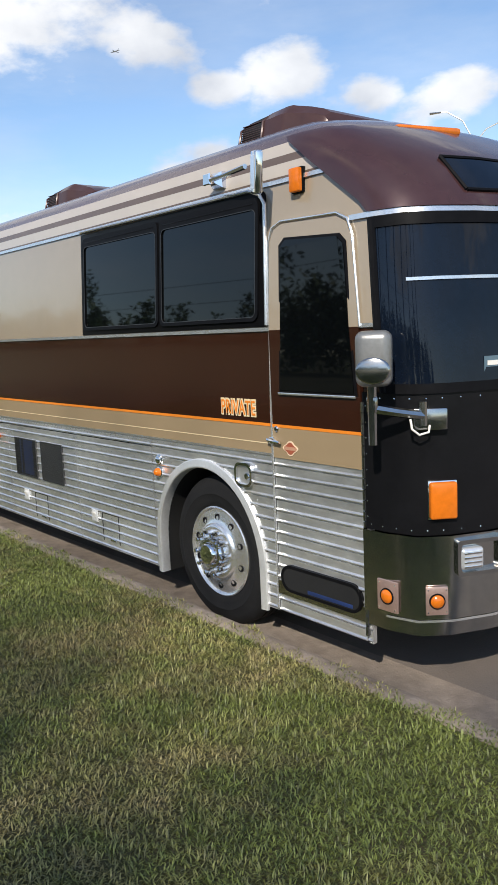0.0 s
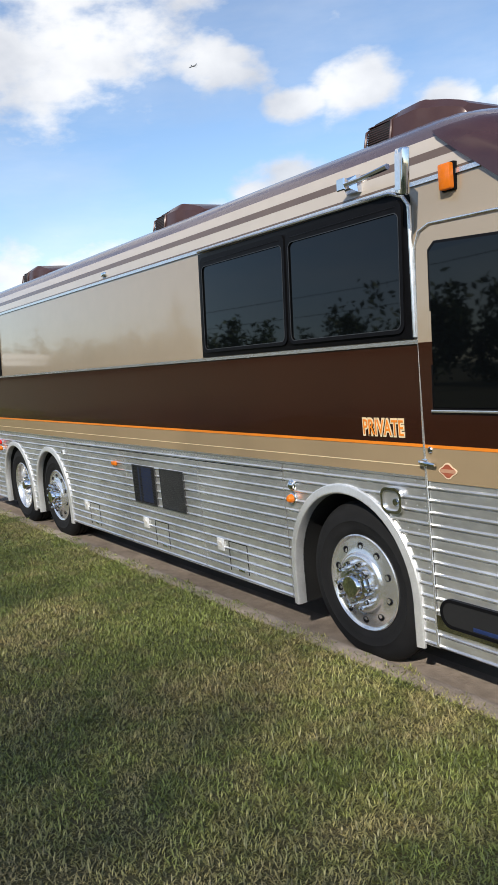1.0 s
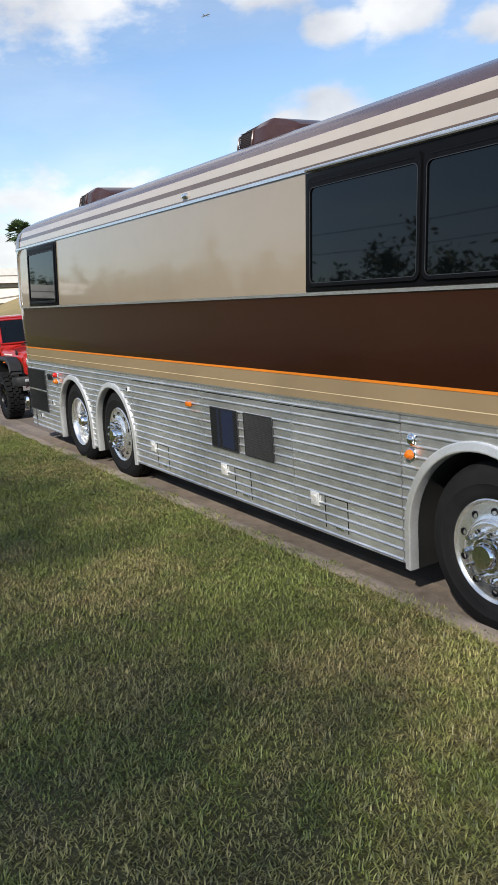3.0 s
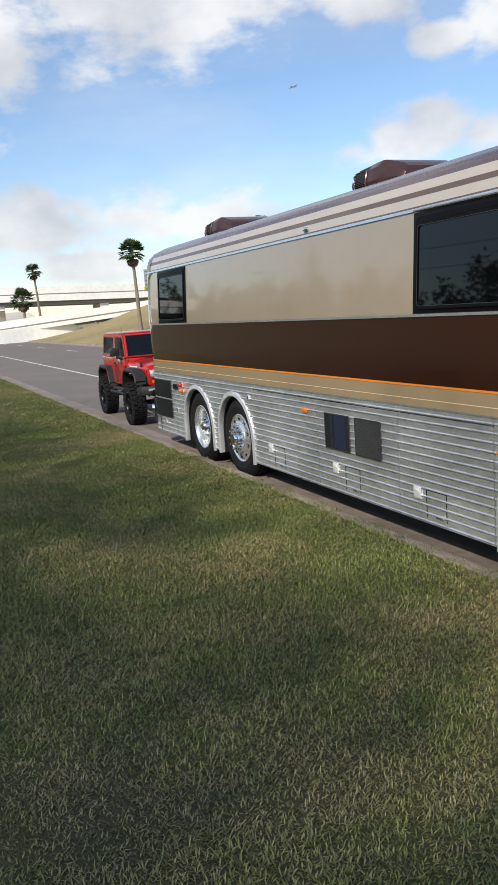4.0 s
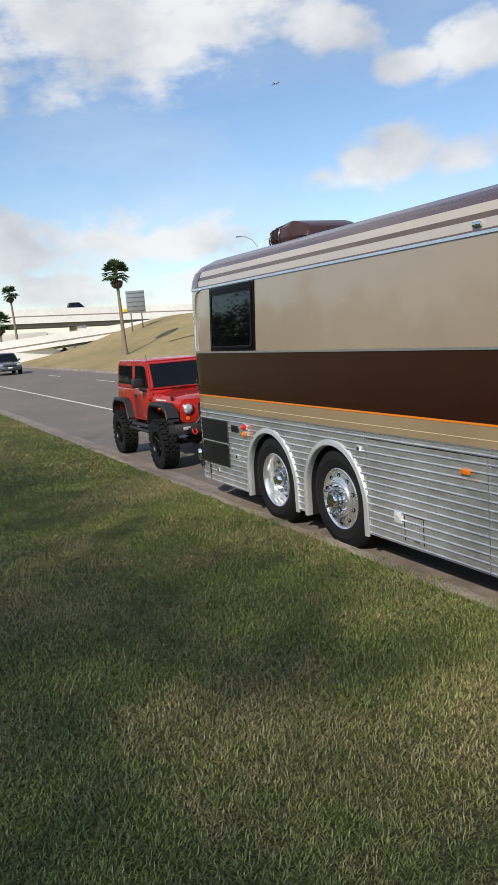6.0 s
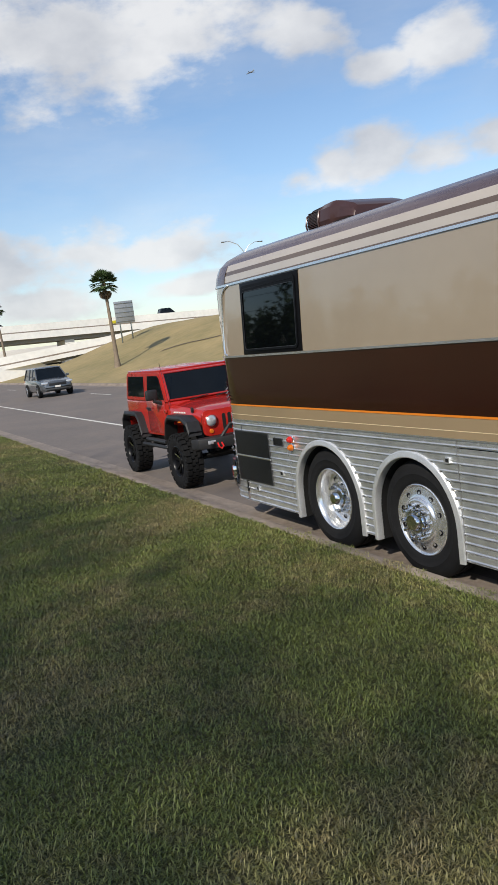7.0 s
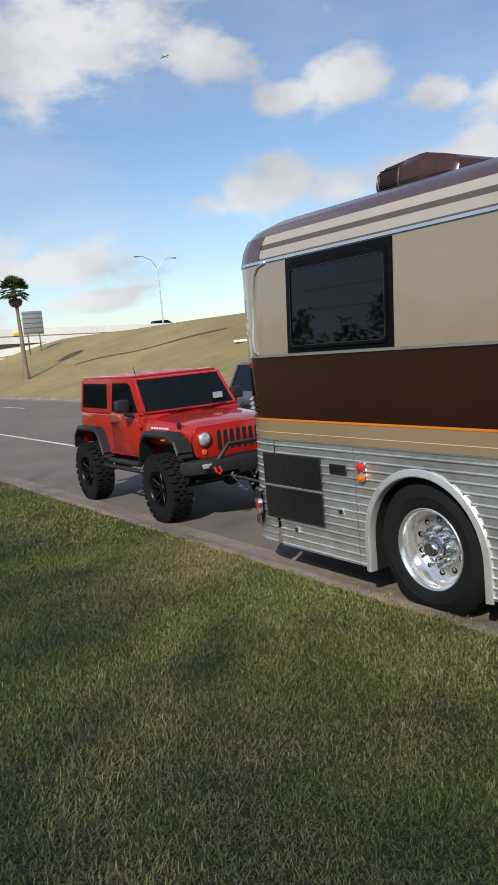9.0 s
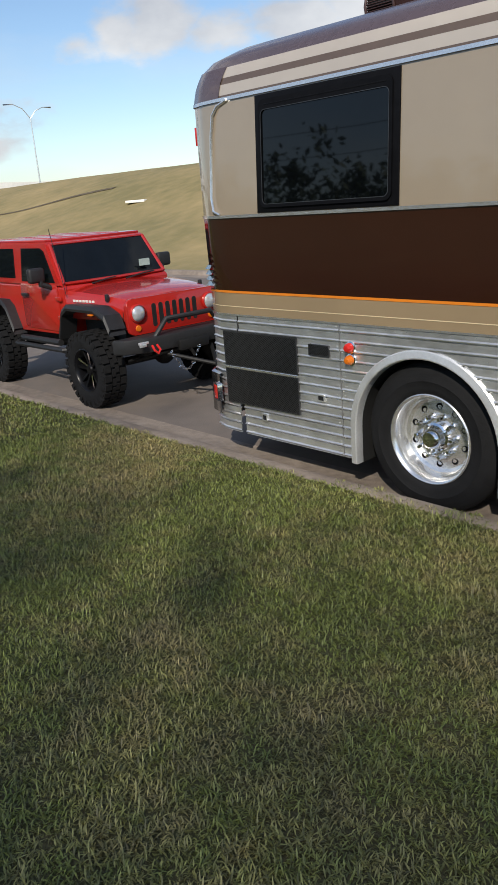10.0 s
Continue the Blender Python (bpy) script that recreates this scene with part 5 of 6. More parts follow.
def family_car(name, label, paint, tall, long, at, turn=0.0, cargo=False):
    """A plain car with lofted body, glasshouse, lamps and four wheels; its nose points along +x."""
    car = root(name, at, label, "car", turn=turn)
    L, W, H = long / 2, 0.93, tall
    bm = B()
    rings = []
    for x, w, zb, zs in ((-L, 0.78, 0.50, 0.92), (-L + 0.08, 0.88, 0.34, 1.02), (-L + 0.5, W, 0.28, 1.06), (-0.2, W, 0.26, 1.04), (L - 1.3, W, 0.28, 1.02), (L - 0.5, 0.90, 0.30, 0.96), (L - 0.1, 0.80, 0.34, 0.86), (L, 0.68, 0.42, 0.72)):
        rings.append([(x, -w * 0.9, zb), (x, -w, zb + 0.12), (x, -w, zs - 0.22), (x, -w * 0.94, zs - 0.05), (x, -w * 0.8, zs), (x, 0, zs + 0.03), (x, w * 0.8, zs), (x, w * 0.94, zs - 0.05), (x, w, zs - 0.22), (x, w, zb + 0.12), (x, w * 0.9, zb)])
    vs = loft(bm, rings, closed=True)
    bm.faces.new(vs[0]), bm.faces.new(vs[-1])
    part("body", bm, paint, car, smooth=40)
    back = -L + (0.15 if not cargo else 1.9)
    def house(grow, z0, z1, f0, f1, b0, b1):
        return [[(b0, -0.86 + grow, z0), (f0, -0.86 + grow, z0), (f0, 0.86 - grow, z0), (b0, 0.86 - grow, z0)],
                [(b1, -0.70 + grow, z1), (f1, -0.70 + grow, z1), (f1, 0.70 - grow, z1), (b1, 0.70 - grow, z1)]]
    bm = B()
    loft(bm, house(0.0, 1.0, H - 0.06, L - 1.15, L - 1.95, back, back + 0.30), closed=True)
    part("glasshouse", bm, CARGLASS, car, "dark windows")
    bm = B()
    vs = loft(bm, [[(back + 0.26, -0.72, H - 0.07), (L - 1.90, -0.72, H - 0.07), (L - 1.90, 0.72, H - 0.07), (back + 0.26, 0.72, H - 0.07)], [(back + 0.34, -0.64, H), (L - 2.05, -0.64, H), (L - 2.05, 0.64, H), (back + 0.34, 0.64, H)]], closed=True)
    bm.faces.new(vs[-1])
    part("roof", bm, paint, car)
    for s in (-1, 1):
        for (xa, xb) in ((L - 1.15, L - 1.93), (L - 2.45, L - 2.5), (L - 3.3, L - 3.28), (back, back + 0.28)):
            bm = B()
            tube(bm, [(xa, s * 0.865, 1.0), (xb, s * 0.71, H - 0.05)], 0.035, 6)
            part("pillar", bm, paint, car)
        bm = B()
        bx(bm, (L - 1.45, min(s * 0.9, s * 1.06), 1.06), (L - 1.32, max(s * 0.9, s * 1.06), 1.20), 0.03)
        part("door_mirror", bm, paint, car)
        bm = B()
        bx(bm, (L - 0.36, min(s * 0.52, s * 0.86), 0.72), (L - 0.02, max(s * 0.52, s * 0.86), 0.86), 0.04)
        part("headlight", bm, CLEAR, car)
        bm = B()
        bx(bm, (-L - 0.01, min(s * 0.55, s * 0.86), 0.75), (-L + 0.2, max(s * 0.55, s * 0.86), 0.95), 0.03)
        part("tail_lamp", bm, RED, car)
        for x in (-L + 0.92, L - 0.95):
            # dark disc on the flank paints the shaded wheel opening
            bm = B()
            lathe(bm, [(0.40, -0.01), (0.40, 0.01), (0.0, 0.01)], 24, Matrix.Translation((x, s * 0.935, 0.36)))
            part("wheel_well", bm, DARK, car)
            small_wheel(car, x, s * 0.86, 0.36, 0.24, s)
    bm = B()
    bx(bm, (L - 0.12, -0.50, 0.62), (L + 0.01, 0.50, 0.78), 0.03)
    bx(bm, (L - 0.14, -0.62, 0.36), (L - 0.01, 0.62, 0.52), 0.04)
    part("grille", bm, PLASTIC, car)
    bm = B()
    bx(bm, (L + 0.0, -0.16, 0.52), (L + 0.02, 0.16, 0.62), 0.004)
    part("number_plate", bm, WHITE, car)
    return car


GREYPAINT = mat("grey_paint", (0.13, 0.14, 0.15), 0.25, 0.5, 0.08, 2, coat=0.6)
DARKPAINT = mat("dark_paint", (0.02, 0.022, 0.026), 0.25, 0.3, 0.1, 2, coat=0.6)
SILVERPAINT = mat("silver_paint", (0.45, 0.46, 0.47), 0.25, 0.6, 0.05, 2, coat=0.6)
suv = family_car("sport_utility_car", "grey sport utility car driving along the street", GREYPAINT, 1.68, 4.7, (-60, 6.5, 0))
pickup = family_car("pickup_truck", "dark pickup crossing the flyover", DARKPAINT, 1.85, 5.6, (-112, 30, 8), cargo=True)
hatch = family_car("far_car", "dark car on the raised road behind the embankment", DARKPAINT, 1.6, 4.6, (-112, 90, 8))


def box_lorry():
    ob = root("box_lorry", (-100, 12, 5), "white articulated lorry on the far road", "lorry")
    bm = B()
    bx(bm, (-9, -1.25, 1.0), (2.2, 1.25, 4.0), 0.05)
    part("trailer", bm, WHITE, ob, "white box trailer")
    bm = B()
    prism(bm, [(2.5, 0.6), (5.6, 0.6), (5.6, 1.7), (4.6, 1.9), (4.2, 2.9), (3.4, 3.7), (2.5, 3.8)], -1.2, 1.2, bevel=0.05)
    part("cab", bm, WHITE, ob, "white cab")
    bm = B()
    prism(bm, [(4.66, 2.0), (4.28, 2.85), (4.1, 2.85), (4.5, 2.0)], -1.1, 1.1)
    bx(bm, (3.3, -1.215, 2.0), (4.2, 1.215, 2.75))
    part("cab_glass", bm, CARGLASS, ob)
    for x in (-8, -6.8, 2.9, 5.0):
        bm = B()
        lathe(bm, [(0.0, -1.2), (0.5, -1.2), (0.5, 1.2), (0.0, 1.2)], 20, Matrix.Translation((x, 0, 0.5)))
        part("wheel_pair", bm, RUBBER, ob)
    bm = B()
    bx(bm, (-8.8, -0.6, 0.7), (5.4, 0.6, 1.0))
    part("chassis", bm, FRAMEBLACK, ob)
    return ob


lorry = box_lorry()


# ---- distance: flyover, ramp, sign, lamps, palms ----
def deck(name, a, b, width, top, thick, label, piers=()):
    """A bridge from a to b (x, y, z of the parapet's top), with parapets, slab, girder and piers."""
    ob = root(name, (0, 0, 0), label, "bridge")
    a, b = Vector(a), Vector(b)
    d = (b - a).normalized()
    n = Vector((-d.y, d.x, 0)).normalized()
    def slab(pname, o0, o1, z0, z1, material):
        bm = B()
        vs = []
        for k in range(13):
            p = a.lerp(b, k / 12)
            vs.append([p + n * o + Vector((0, 0, z)) for o, z in ((o0, z0), (o1, z0), (o1, z1), (o0, z1))])
        q = loft(bm, vs, closed=True)
        bm.faces.new(q[0]), bm.faces.new(q[-1])
        return part(pname, bm, material, ob)
    slab("parapet", 0.0, 0.25, -top, 0.0, PALE)
    slab("parapet", width - 0.25, width, -top, 0.0, PALE)
    slab("slab", 0.02, width - 0.02, -top - 0.18, -top + 0.02, CONCRETE)
    slab("girder", -0.02, 0.35, -top - 0.18 - thick * 0.62, -top - 0.16, PALE)
    # inner girder: darker concrete colour paints in the shade under the deck
    slab("girder", 0.9, width - 0.9, -top - 0.2 - thick, -top - 0.16, mat("shaded_girder", (0.30, 0.29, 0.27), 0.9))
    for t in piers:
        p = a.lerp(b, t)
        c = p + n * width / 2
        bm = B()
        z1 = p.z - top - 0.2 - thick
        prism(bm, [(-width * 0.42, z1), (width * 0.42, z1), (width * 0.42, z1 - 0.6), (width * 0.16, z1 - 1.5), (width * 0.16, -1), (-width * 0.16, -1), (-width * 0.16, z1 - 1.5), (-width * 0.42, z1 - 0.6)], -0.7, 0.7)
        bm.transform(Matrix.Translation((c.x, c.y, 0)) @ Matrix.Rotation(math.atan2(n.y, n.x), 4, "Z"))
        part("pier", bm, PALE, ob, "pale concrete hammerhead pier")
    return ob


FLY_A, FLY_B = (-129, -70, 10.1), (-104, 150, 3.4)
deck("flyover", FLY_A, FLY_B, 11, 1.0, 1.5, "white concrete flyover with solid parapets", (0.06, 0.22, 0.37, 0.44))
RAMP_A, RAMP_B = (-99, -30, -0.3), (-88, 29, 4.2)
deck("ramp_bridge", RAMP_A, RAMP_B, 9, 0.8, 0.7, "pale concrete ramp bridge below the flyover", (0.86, 0.95))
bm = B()
prism(bm, [(-60, -1), (19.5, -1), (18.5, 0.4), (15.2, 2.1), (-30, -0.95), (-60, -0.97)], -100.0, -91.2, axis="x")
tagged(part("wall_abutment", bm, PALE), "pale sloping concrete abutment wall under the ramp", "wall", kind="structure")


def road_sign():
    ob = root("road_sign", (-75, 20.9, bank_z(-75, 20.9) - 0.1), "grey back of a road sign on two posts", "sign")
    h = 6.65 - ob.location.z
    for y in (-0.55, 0.55):
        bm = B()
        tube(bm, [(0, y, 0), (0, y, h)], 0.07, 8)
        part("post", bm, STEEL, ob)
    bm = B()
    bx(bm, (0.08, -0.95, h - 2.1), (0.13, 0.95, h), 0.01)
    part("panel", bm, mat("sign_back", (0.36, 0.37, 0.38), 0.5, 0.5), ob, "plain aluminium sign back")
    for k in range(5):
        bm = B()
        bx(bm, (0.13, -0.93, h - 1.95 + k * 0.43), (0.17, 0.93, h - 1.89 + k * 0.43), 0.008)
        part("rail", bm, STEEL, ob)
    return ob


road_sign()
bm = B()
bx(bm, (-0.05, -0.5, 0.0), (0.05, 0.5, 0.45), 0.02)
yp = part("clearance_plate", bm, mat("yellow_plate", (0.75, 0.62, 0.03), 0.5))
fa, fb = Vector(FLY_A), Vector(FLY_B)
yp.matrix_world = Matrix.Translation(fa.lerp(fb, 0.47) + Vector((0.12, 0, -0.95)))
tagged(yp, "small yellow plate fixed to the flyover parapet", "sign")


def street_light(at, height, arms, label):
    ob = root("street_light", at, label, "street lamp", "tall street lights")
    bm = B()
    tube(bm, [(0, 0, 0), (0, 0, height * 0.5), (0, 0, height)], [0.12, 0.09, 0.06], 10)
    part("pole", bm, ALU, ob, "slim grey pole")
    for dx, dy, dz in arms:
        bm = B()
        tube(bm, [(0, 0, height), (dx * 0.35, dy * 0.35, height + dz * 0.7), (dx * 0.8, dy * 0.8, height + dz), (dx, dy, height + dz)], 0.05, 6)
        arm = part("arm", bm, ALU, ob)
        bm = B()
        v = Vector((dx, dy, 0)).normalized()
        tube(bm, [Vector((dx, dy, height + dz)) - v * 0.1, Vector((dx, dy, height + dz - 0.03)) + v * 0.7], [0.05, 0.09], 8)
        part("lamp_head", bm, STEEL, arm, "flat lamp head")
    return ob


street_light((-101, 48.7, 4.12), 9.1, [(-0.6, -2.4, 1.7), (0.5, 2.0, 1.3)], "tall grey street light with two arms on the raised road")
street_light((-31.2, 46.6, 4.12), 10.08, [(-1.9, -1.5, 2.3), (1.7, 1.3, 1.3)], "tall grey street light with two raised arms")

PALMLEAF = mat("palm_leaf", (0.060, 0.095, 0.035), 0.55, 0, 0.3, 3, random_tone=0.3)
PALMDEAD = mat("palm_thatch", (0.17, 0.115, 0.06), 0.9, 0, 0.3, 6, random_tone=0.3)
PALMBARK = mat("palm_bark", (0.22, 0.17, 0.12), 0.9, 0, 0.25, 3, 0.6, 12)


def palm(at, height, crown, leaning, seed):
    rng = random.Random(seed)
    ob = root("fan_palm", at, "tall fan palm with a shaggy brown skirt under its crown", "palm tree", "fan palms")
    bm = B()
    pts, rad = [], []
    for k in range(15):
        t = k / 14
        pts.append((leaning[0] * t * t, leaning[1] * t * t, height * t))
        rad.append(0.165 - 0.075 * t + 0.12 * math.exp(-t * 14) + 0.012 * (k % 2))
    tube(bm, pts, rad, 12)
    part("trunk", bm, PALMBARK, ob, "ringed grey-brown trunk")
    top = Vector(pts[-1])
    for name, count, lo, hi, material, size in (("crown", 44, -42, 78, PALMLEAF, 1.0), ("thatch", 22, -85, -45, PALMDEAD, 0.72)):
        bm = B()
        for _ in range(count):
            az, el = rng.uniform(0, math.tau), radians(rng.uniform(lo, hi))
            d = Vector((math.cos(az) * math.cos(el), math.sin(az) * math.cos(el), math.sin(el)))
            stalk = crown * size * rng.uniform(0.40, 0.55)
            c = top + d * stalk + Vector((0, 0, -0.05 * crown)) * (1 if name == "crown" else 5)
            side = d.cross(Vector((0, 0, 1))).normalized()
            upv = side.cross(d)
            tube(bm, [top, top + d * stalk * 0.6, c], 0.018, 4)
            reach = crown * size * rng.uniform(0.45, 0.6)
            for k in range(13):
                a = radians(-78 + 156 * k / 12)
                f = (d * math.cos(a) + side * math.sin(a)).normalized()
                w = (side * math.cos(a) - d * math.sin(a)) * 0.05 * crown
                droop = Vector((0, 0, -0.16 * reach)) + upv * rng.uniform(-0.06, 0.06)
                m1 = c + f * reach * 0.55 + droop * 0.25
                tip = c + f * reach * (1 - 0.12 * abs(math.sin(a))) + droop
                v = [bm.verts.new(p) for p in (c, m1 - w, tip, m1 + w)]
                bm.faces.new(v)
        part(name, bm, material, ob, "fan leaves" if name == "crown" else "hanging dead thatch", smooth=0)
    return ob


palm((-59.3, 14.4, bank_z(-59.3, 14.4) - 0.1), 6.4, 1.25, (-0.05, -0.12), 3)
palm((-93.0, 12.5, bank_z(-93.0, 12.5) - 0.1), 7.9, 1.1, (0.1, -0.3), 5)
palm((-94.6, 11.0, bank_z(-94.6, 11.0) - 0.1), 5.0, 1.6, (0.0, -0.1), 8)

# a worn track and a pale slab on the bank
bm = B()
loft(bm, [[(x, y - w, bank_z(x, y - w) + 0.03), (x, y, bank_z(x, y) + 0.035), (x, y + w, bank_z(x, y + w) + 0.03)] for x, y, w in [(-44 - 13 * t, 21.5 - 4.4 * t + 0.2 * math.sin(t * 9), 0.16 + 0.05 * math.sin(t * 7)) for t in [k / 24 for k in range(25)]]])
tagged(part("ground_track", bm, mat("track_soil", (0.13, 0.10, 0.06), 0.95, 0, 0.3, 2)), "dark worn track across the dry bank", "track", kind="structure")
bm = B()
bx(bm, (-0.5, -0.3, 0.0), (0.5, 0.3, 0.12), 0.02)
sl = part("loose_slab", bm, PALE)
sl.matrix_world = pose(-38.5, 19.0, bank_z(-38.5, 19.0) - 0.02, 0, 0, 30)
tagged(sl, "pale concrete slab lying on dry grass", "slab")


# ---- trees that shade the lawn, woods across the way, a utility pole ----
def leaf_cloud(bm, rng, centre, radius, count, size, many=14):
    lumps = [(Vector(centre) + Vector((rng.gauss(0, 0.45) * radius[0], rng.gauss(0, 0.45) * radius[1], rng.gauss(0, 0.4) * radius[2])), rng.uniform(0.28, 0.5)) for _ in range(many)]
    for _ in range(count):
        c, s = rng.choice(lumps)
        p = c + Vector((rng.gauss(0, 0.5) * s * radius[0], rng.gauss(0, 0.5) * s * radius[1], rng.gauss(0, 0.5) * s * radius[2]))
        a, b = Vector((rng.gauss(0, 1), rng.gauss(0, 1), rng.gauss(0, 1))).normalized(), Vector((rng.gauss(0, 1), rng.gauss(0, 1), rng.gauss(0, 1)))
        b = (b - a * b.dot(a)).normalized()
        w = size * rng.uniform(0.6, 1.3)
        bm.faces.new([bm.verts.new(p + q) for q in (-a * w, b * w * 0.45, a * w, -b * w * 0.45)])


# out of view, added only to cast soft shade on the lawn
def shade_tree(x, y, seed, leaves):
    rng = random.Random(seed)
    g = lawn_z(x, y)
    ob = root("shade_tree", (x, y, g - 0.05), "unseen tall broadleaf tree with a high open crown, added to shade the lawn", "tree", "lawn trees")
    bm = B()
    tube(bm, [(0, 0, 0), (0.15, 0.05, 6), (0.0, 0.15, 12), (0.1, 0, 19)], [0.36, 0.28, 0.20, 0.07], 10)
    for _ in range(9):
        a, z = rng.uniform(0, math.tau), rng.uniform(13, 18)
        tube(bm, [(0.03, 0.08, z), (math.cos(a) * 1.2, math.sin(a) * 1.2, z + 1.0), (math.cos(a) * 2.5, math.sin(a) * 2.5, z + 2.2)], [0.1, 0.06, 0.025], 6)
    part("trunk", bm, BARK, ob)
    bm = B()
    leaf_cloud(bm, rng, (0, 0, 20), (4.4, 4.2, 2.4), leaves, 0.175, 90)
    part("crown", bm, LEAFGREEN, ob, "open green crown", smooth=0)


# leaf counts set how dark each stretch of lawn gets
for k, (x, y, leaves) in enumerate(((20.4, -25.9, 3600), (17.0, -26.2, 3600), (13.4, -27.0, 2600), (9.4, -27.0, 3300), (5.0, -26.2, 2900), (0.8, -26.2, 1300), (-3.6, -26.5, 1100), (-8.6, -26.8, 900))):
    shade_tree(x, y, 40 + k, leaves)
bm = B()
rng = random.Random(9)
for k in range(106):
    x = -290 + k * 3.4
    h = 8.6 + 2.4 * noise.noise((k * 0.27, 0, 7)) + rng.uniform(0, 1.2) + (1.5 if x < -75 else 0)
    leaf_cloud(bm, rng, (x, -44 + rng.uniform(-3, 3), lawn_z(x, -44) + h * 0.45), (3.2, 2.2, h * 0.5), 1000, 0.38)
tagged(part("woods_far", bm, LEAFGREEN, smooth=0), "dark green far trees across the way", "trees", kind="stuff")
pole = root("utility_pole", (-14, -30, lawn_z(-14, -30)), "wooden utility pole with a crossarm and wires", "pole")
bm = B()
tube(bm, [(0, 0, 0), (0, 0, 9.5)], [0.16, 0.11], 8)
part("mast", bm, BARK, pole)
bm = B()
bx(bm, (-0.06, -0.06, 8.7), (0.06, 0.06, 8.85))
bx(bm, (-1.1, -0.05, 8.6), (1.1, 0.05, 8.72))
part("crossarm", bm, BARK, pole)
for z in (8.75, 7.4):
    bm = B()
    tube(bm, [(-60, 0, z - 0.2), (-20, 0, z - 0.5), (0, 0, z), (20, 0, z - 0.5), (60, 0, z - 0.2)], 0.02, 4)
    part("wire", bm, GASKET, pole)


# ---- an airliner far off ----
def airliner():
    ob = root("airliner", (-700, 420, 280), "distant grey airliner in flight", "aeroplane")
    bm = B()
    tube(bm, [(-9, 0, 0.3), (-6, 0, 0), (6, 0, 0), (9, 0, -0.2)], [0.3, 1.0, 1.0, 0.2], 10)
    part("fuselage", bm, SILVERPAINT, ob)
    bm = B()
    prism(bm, [(1.5, 0.8), (-0.8, 0.8), (-3.2, 8.5), (-2.4, 8.5)], -0.15, 0.1, axis="z")
    prism(bm, [(1.5, -0.8), (-0.8, -0.8), (-3.2, -8.5), (-2.4, -8.5)], -0.15, 0.1, axis="z")
    part("wing", bm, SILVERPAINT, ob)
    bm = B()
    prism(bm, [(-6.5, 0.5), (-9, 3.2), (-9.8, 3.2), (-9, 0.3)], -0.12, 0.12, axis="y")
    prism(bm, [(-7, 0.2), (-8.6, 3), (-9.4, 3), (-8.8, 0.2)], 0.1, 0.25, axis="z")
    prism(bm, [(-7, -0.2), (-8.6, -3), (-9.4, -3), (-8.8, -0.2)], 0.1, 0.25, axis="z")
    part("tail", bm, SILVERPAINT, ob)
    return ob


plane = airliner()


# ---- lawn blades ----
def lawn_blades(name, x0, x1, y0, y1, per_metre, length, width, seed, label):
    rs = np.random.RandomState(seed)
    count = int((x1 - x0) * (y1 - y0) * per_metre)
    x, y = rs.uniform(x0, x1, count), rs.uniform(y0, y1, count)
    rag = 0.030 * np.sin(x * 7.3) + 0.022 * np.sin(x * 17.1 + 1.3) + 0.016 * np.sin(x * 41.0)
    edge = np.where(x > -9.5, -0.15, -0.24) + rag * np.where(x > -9.5, 1.0, 0.6)
    keep = y < edge
    x, y = x[keep], y[keep]
    count = len(x)
    lump = np.sin(x * 5.1 + 2 * np.sin(y * 3.7)) * np.sin(y * 6.3 + 1.7 * np.sin(x * 4.1))
    d = np.maximum(0.0, -0.2 - y)
    s = -(x + 13)
    up = 0.0012 * (np.log1p(np.exp(-np.abs(s) / 3)) * 3 + np.maximum(s, 0))
    z = up + 0.12 + 0.055 * np.minimum(d, 5.0) + 0.012 * np.maximum(0, d - 5.0)
    ln = length * rs.uniform(0.55, 1.25, count) * (1 + 0.18 * lump)
    tilt = np.radians(rs.uniform(22, 84, count))
    az = rs.uniform(0, 2 * np.pi, count)
    bend = np.radians(rs.uniform(5, 40, count))
    hx, hy = np.cos(az), np.sin(az)
    wx, wy = -hy * width / 2, hx * width / 2
    def along(frac, ang):
        return hx * np.sin(ang) * ln * frac, hy * np.sin(ang) * ln * frac, np.cos(ang) * ln * frac
    m, t = along(0.55, tilt), along(0.45, np.minimum(tilt + bend, 1.75))
    co = np.empty((count, 4, 3), dtype=np.float32)
    for i, (ox, oy, oz, w) in enumerate(((0, 0, 0, 0.0), (*m, 1.0), (m[0] + t[0], m[1] + t[1], m[2] + t[2], 0.0), (*m, -1.0))):
        co[:, i, 0], co[:, i, 1], co[:, i, 2] = x + ox + wx * w, y + oy + wy * w, z + oz
    me = bpy.data.meshes.new(name)
    me.vertices.add(count * 4)
    me.vertices.foreach_set("co", co.ravel())
    me.loops.add(count * 4)
    me.loops.foreach_set("vertex_index", np.arange(count * 4, dtype=np.int32))
    me.polygons.add(count)
    me.polygons.foreach_set("loop_start", np.arange(count, dtype=np.int32) * 4)
    me.update(calc_edges=True)
    me.materials.append(BLADE)
    return tagged(new(name, me), label, "grass", kind="stuff")


BLADE = mat("grass_blade", (0.150, 0.176, 0.038), 0.5, 0, 0.3, 0.7, second=(0.285, 0.232, 0.096), random_tone=0.6, spread=(0.36, 0.54))
lawn_blades("lawn_grass", -12.5, 1.6, -4.4, -0.08, 14800, 0.040, 0.0062, 1, "dense mown green lawn grass with straw-coloured patches")
lawn_blades("lawn_grass", -26, -12.5, -5.8, -0.08, 3200, 0.046, 0.0105, 2, "dense mown green lawn grass with straw-coloured patches")
lawn_blades("lawn_grass", -70, -26, -6.5, -0.08, 420, 0.065, 0.022, 3, "dense mown green lawn grass with straw-coloured patches")
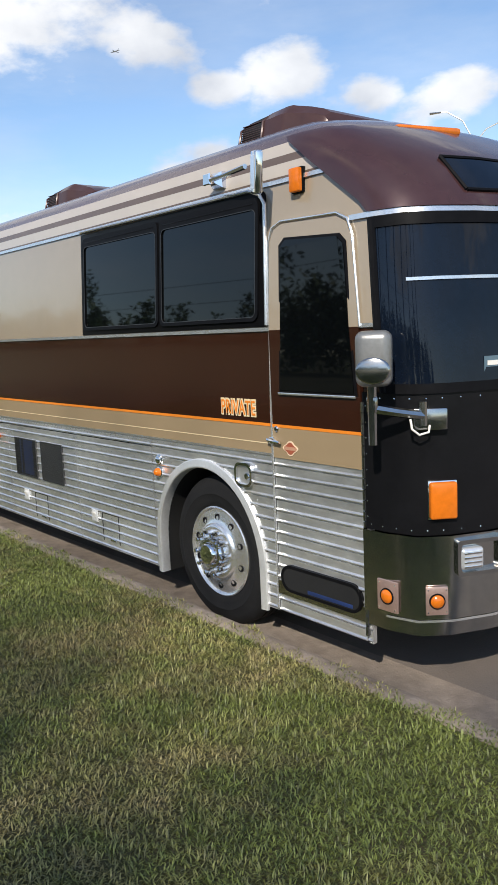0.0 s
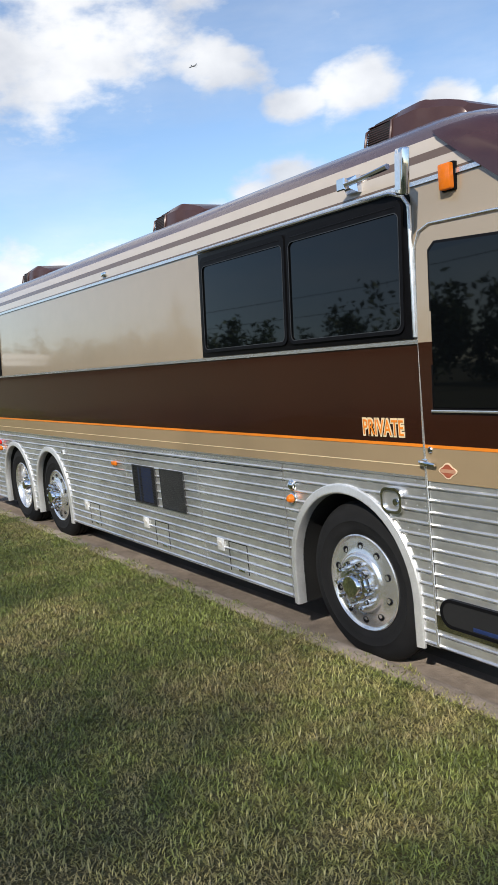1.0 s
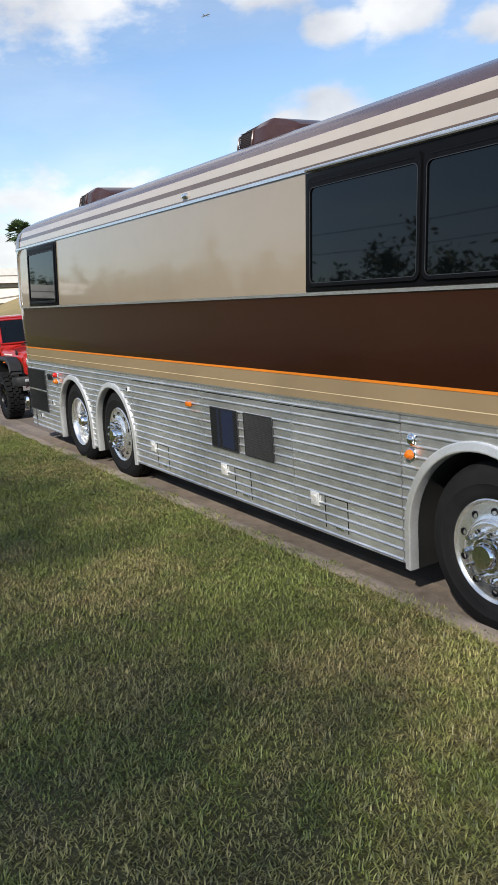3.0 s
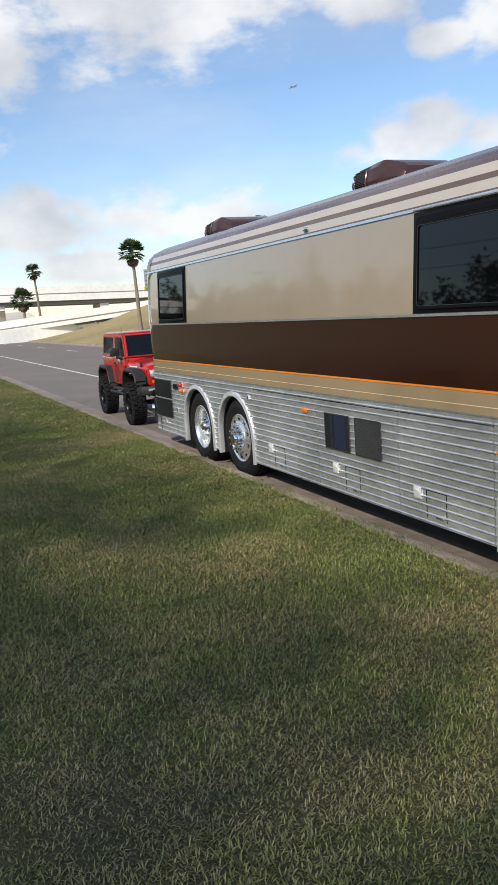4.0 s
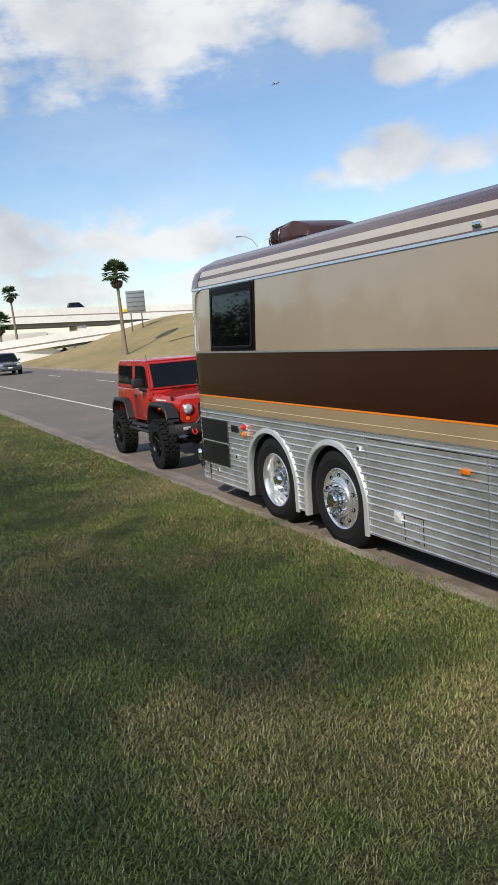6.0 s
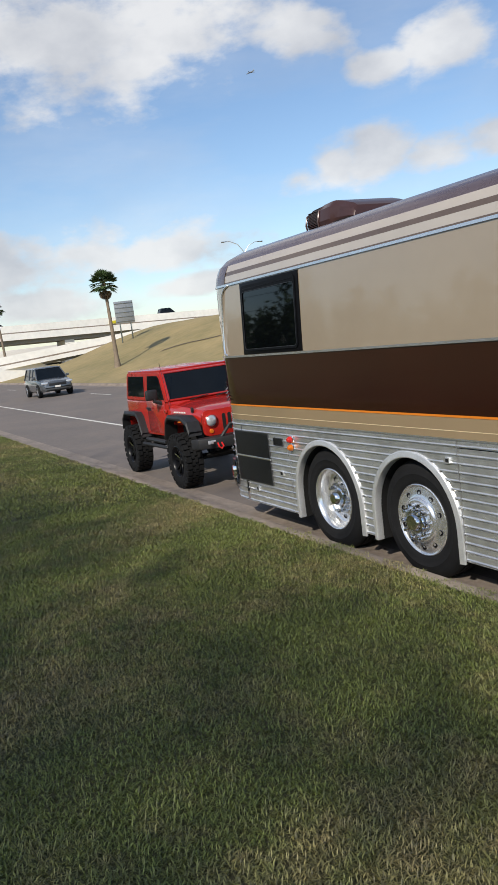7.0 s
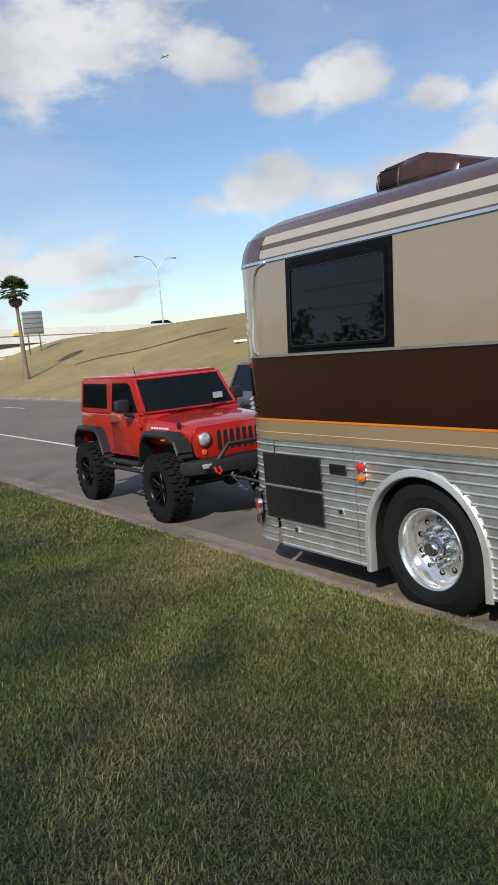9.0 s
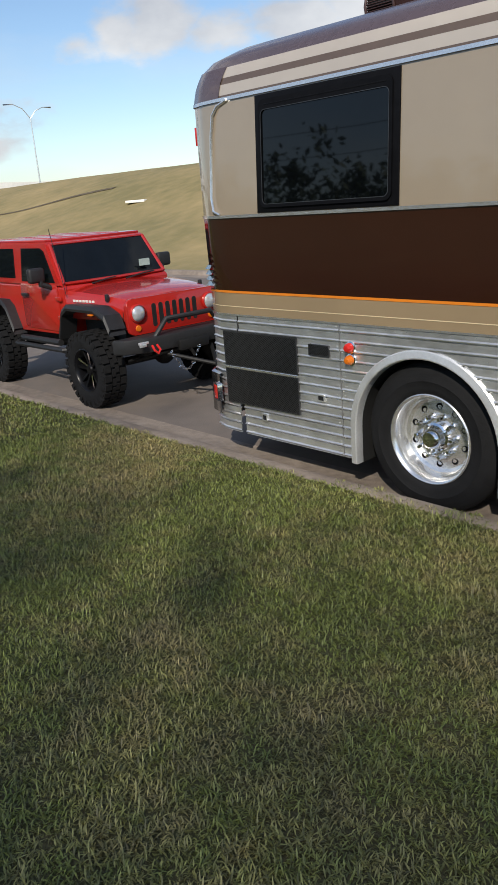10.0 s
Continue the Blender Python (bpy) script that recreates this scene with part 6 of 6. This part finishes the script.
lawn_blades("lawn_grass", -12.5, 8, -7.5, -4.4, 900, 0.055, 0.018, 4, "dense mown green lawn grass with straw-coloured patches")
lawn_blades("lawn_grass", 1.6, 8, -4.4, -0.08, 900, 0.055, 0.018, 5, "dense mown green lawn grass with straw-coloured patches")


def motions():
    def level(x):
        return rise(x)
    walk(suv, [(t, pose(x, y, level(x))) for t, x, y in ((0, -170, 6.2), (2.5, -126, 6.2), (5.0, -82, 6.2), (6.5, -56.5, 6.3), (7.0, -48.5, 6.5), (7.5, -41.6, 6.6), (8.0, -34.6, 6.8), (8.3, -30.2, 7.1), (8.6, -25.5, 7.2), (9.0, -18.5, 7.0), (9.5, -10.5, 6.6), (10.0, -2.0, 6.3))])
    def on_deck(ob, a, b, drop, off, keys):
        a, b = Vector(a), Vector(b)
        d = (b - a).normalized()
        n = Vector((-d.y, d.x, 0)).normalized()
        yaw = math.degrees(math.atan2(d.y, d.x))
        rows = []
        for t, s in keys:
            p = a.lerp(b, s) + n * off
            rows.append((t, pose(p.x, p.y, p.z - drop, 0, 0, yaw)))
        walk(ob, rows)
    on_deck(pickup, FLY_A, FLY_B, 0.98, 3.0, ((0, 0.10), (5.0, 0.36), (6.5, 0.475), (7.5, 0.545), (10.0, 0.72)))
    on_deck(hatch, FLY_A, FLY_B, 0.98, 3.0, ((0, -0.10), (5.0, 0.22), (9.0, 0.58), (10.0, 0.67)))
    walk(lorry, [(t, pose(-140, y, bank_z(-140, y), 0, 0, 90)) for t, y in ((0, -2), (2.5, 9), (5.0, 19.5), (7.5, 30), (9.0, 36.5), (10.0, 41))])
    walk(plane, [(t, Matrix.Translation(Vector((math.cos(radians(az)) * math.cos(radians(el)), math.sin(radians(az)) * math.cos(radians(el)), math.sin(radians(el)))) * 1500) @ pose(0, 0, 0, 0, 0, 200)) for t, az, el in ((0, 148.4, 18.6), (0.5, 147.4, 18.5), (1.0, 148.1, 19.3), (2.0, 149.1, 19.9), (2.7, 149.6, 19.0), (3.8, 151.1, 14.5), (4.5, 151.7, 14.8), (5.0, 151.0, 15.2), (8.0, 149.9, 18.3), (9.0, 149.5, 19.4), (10.0, 149.2, 20.3))])


motions()
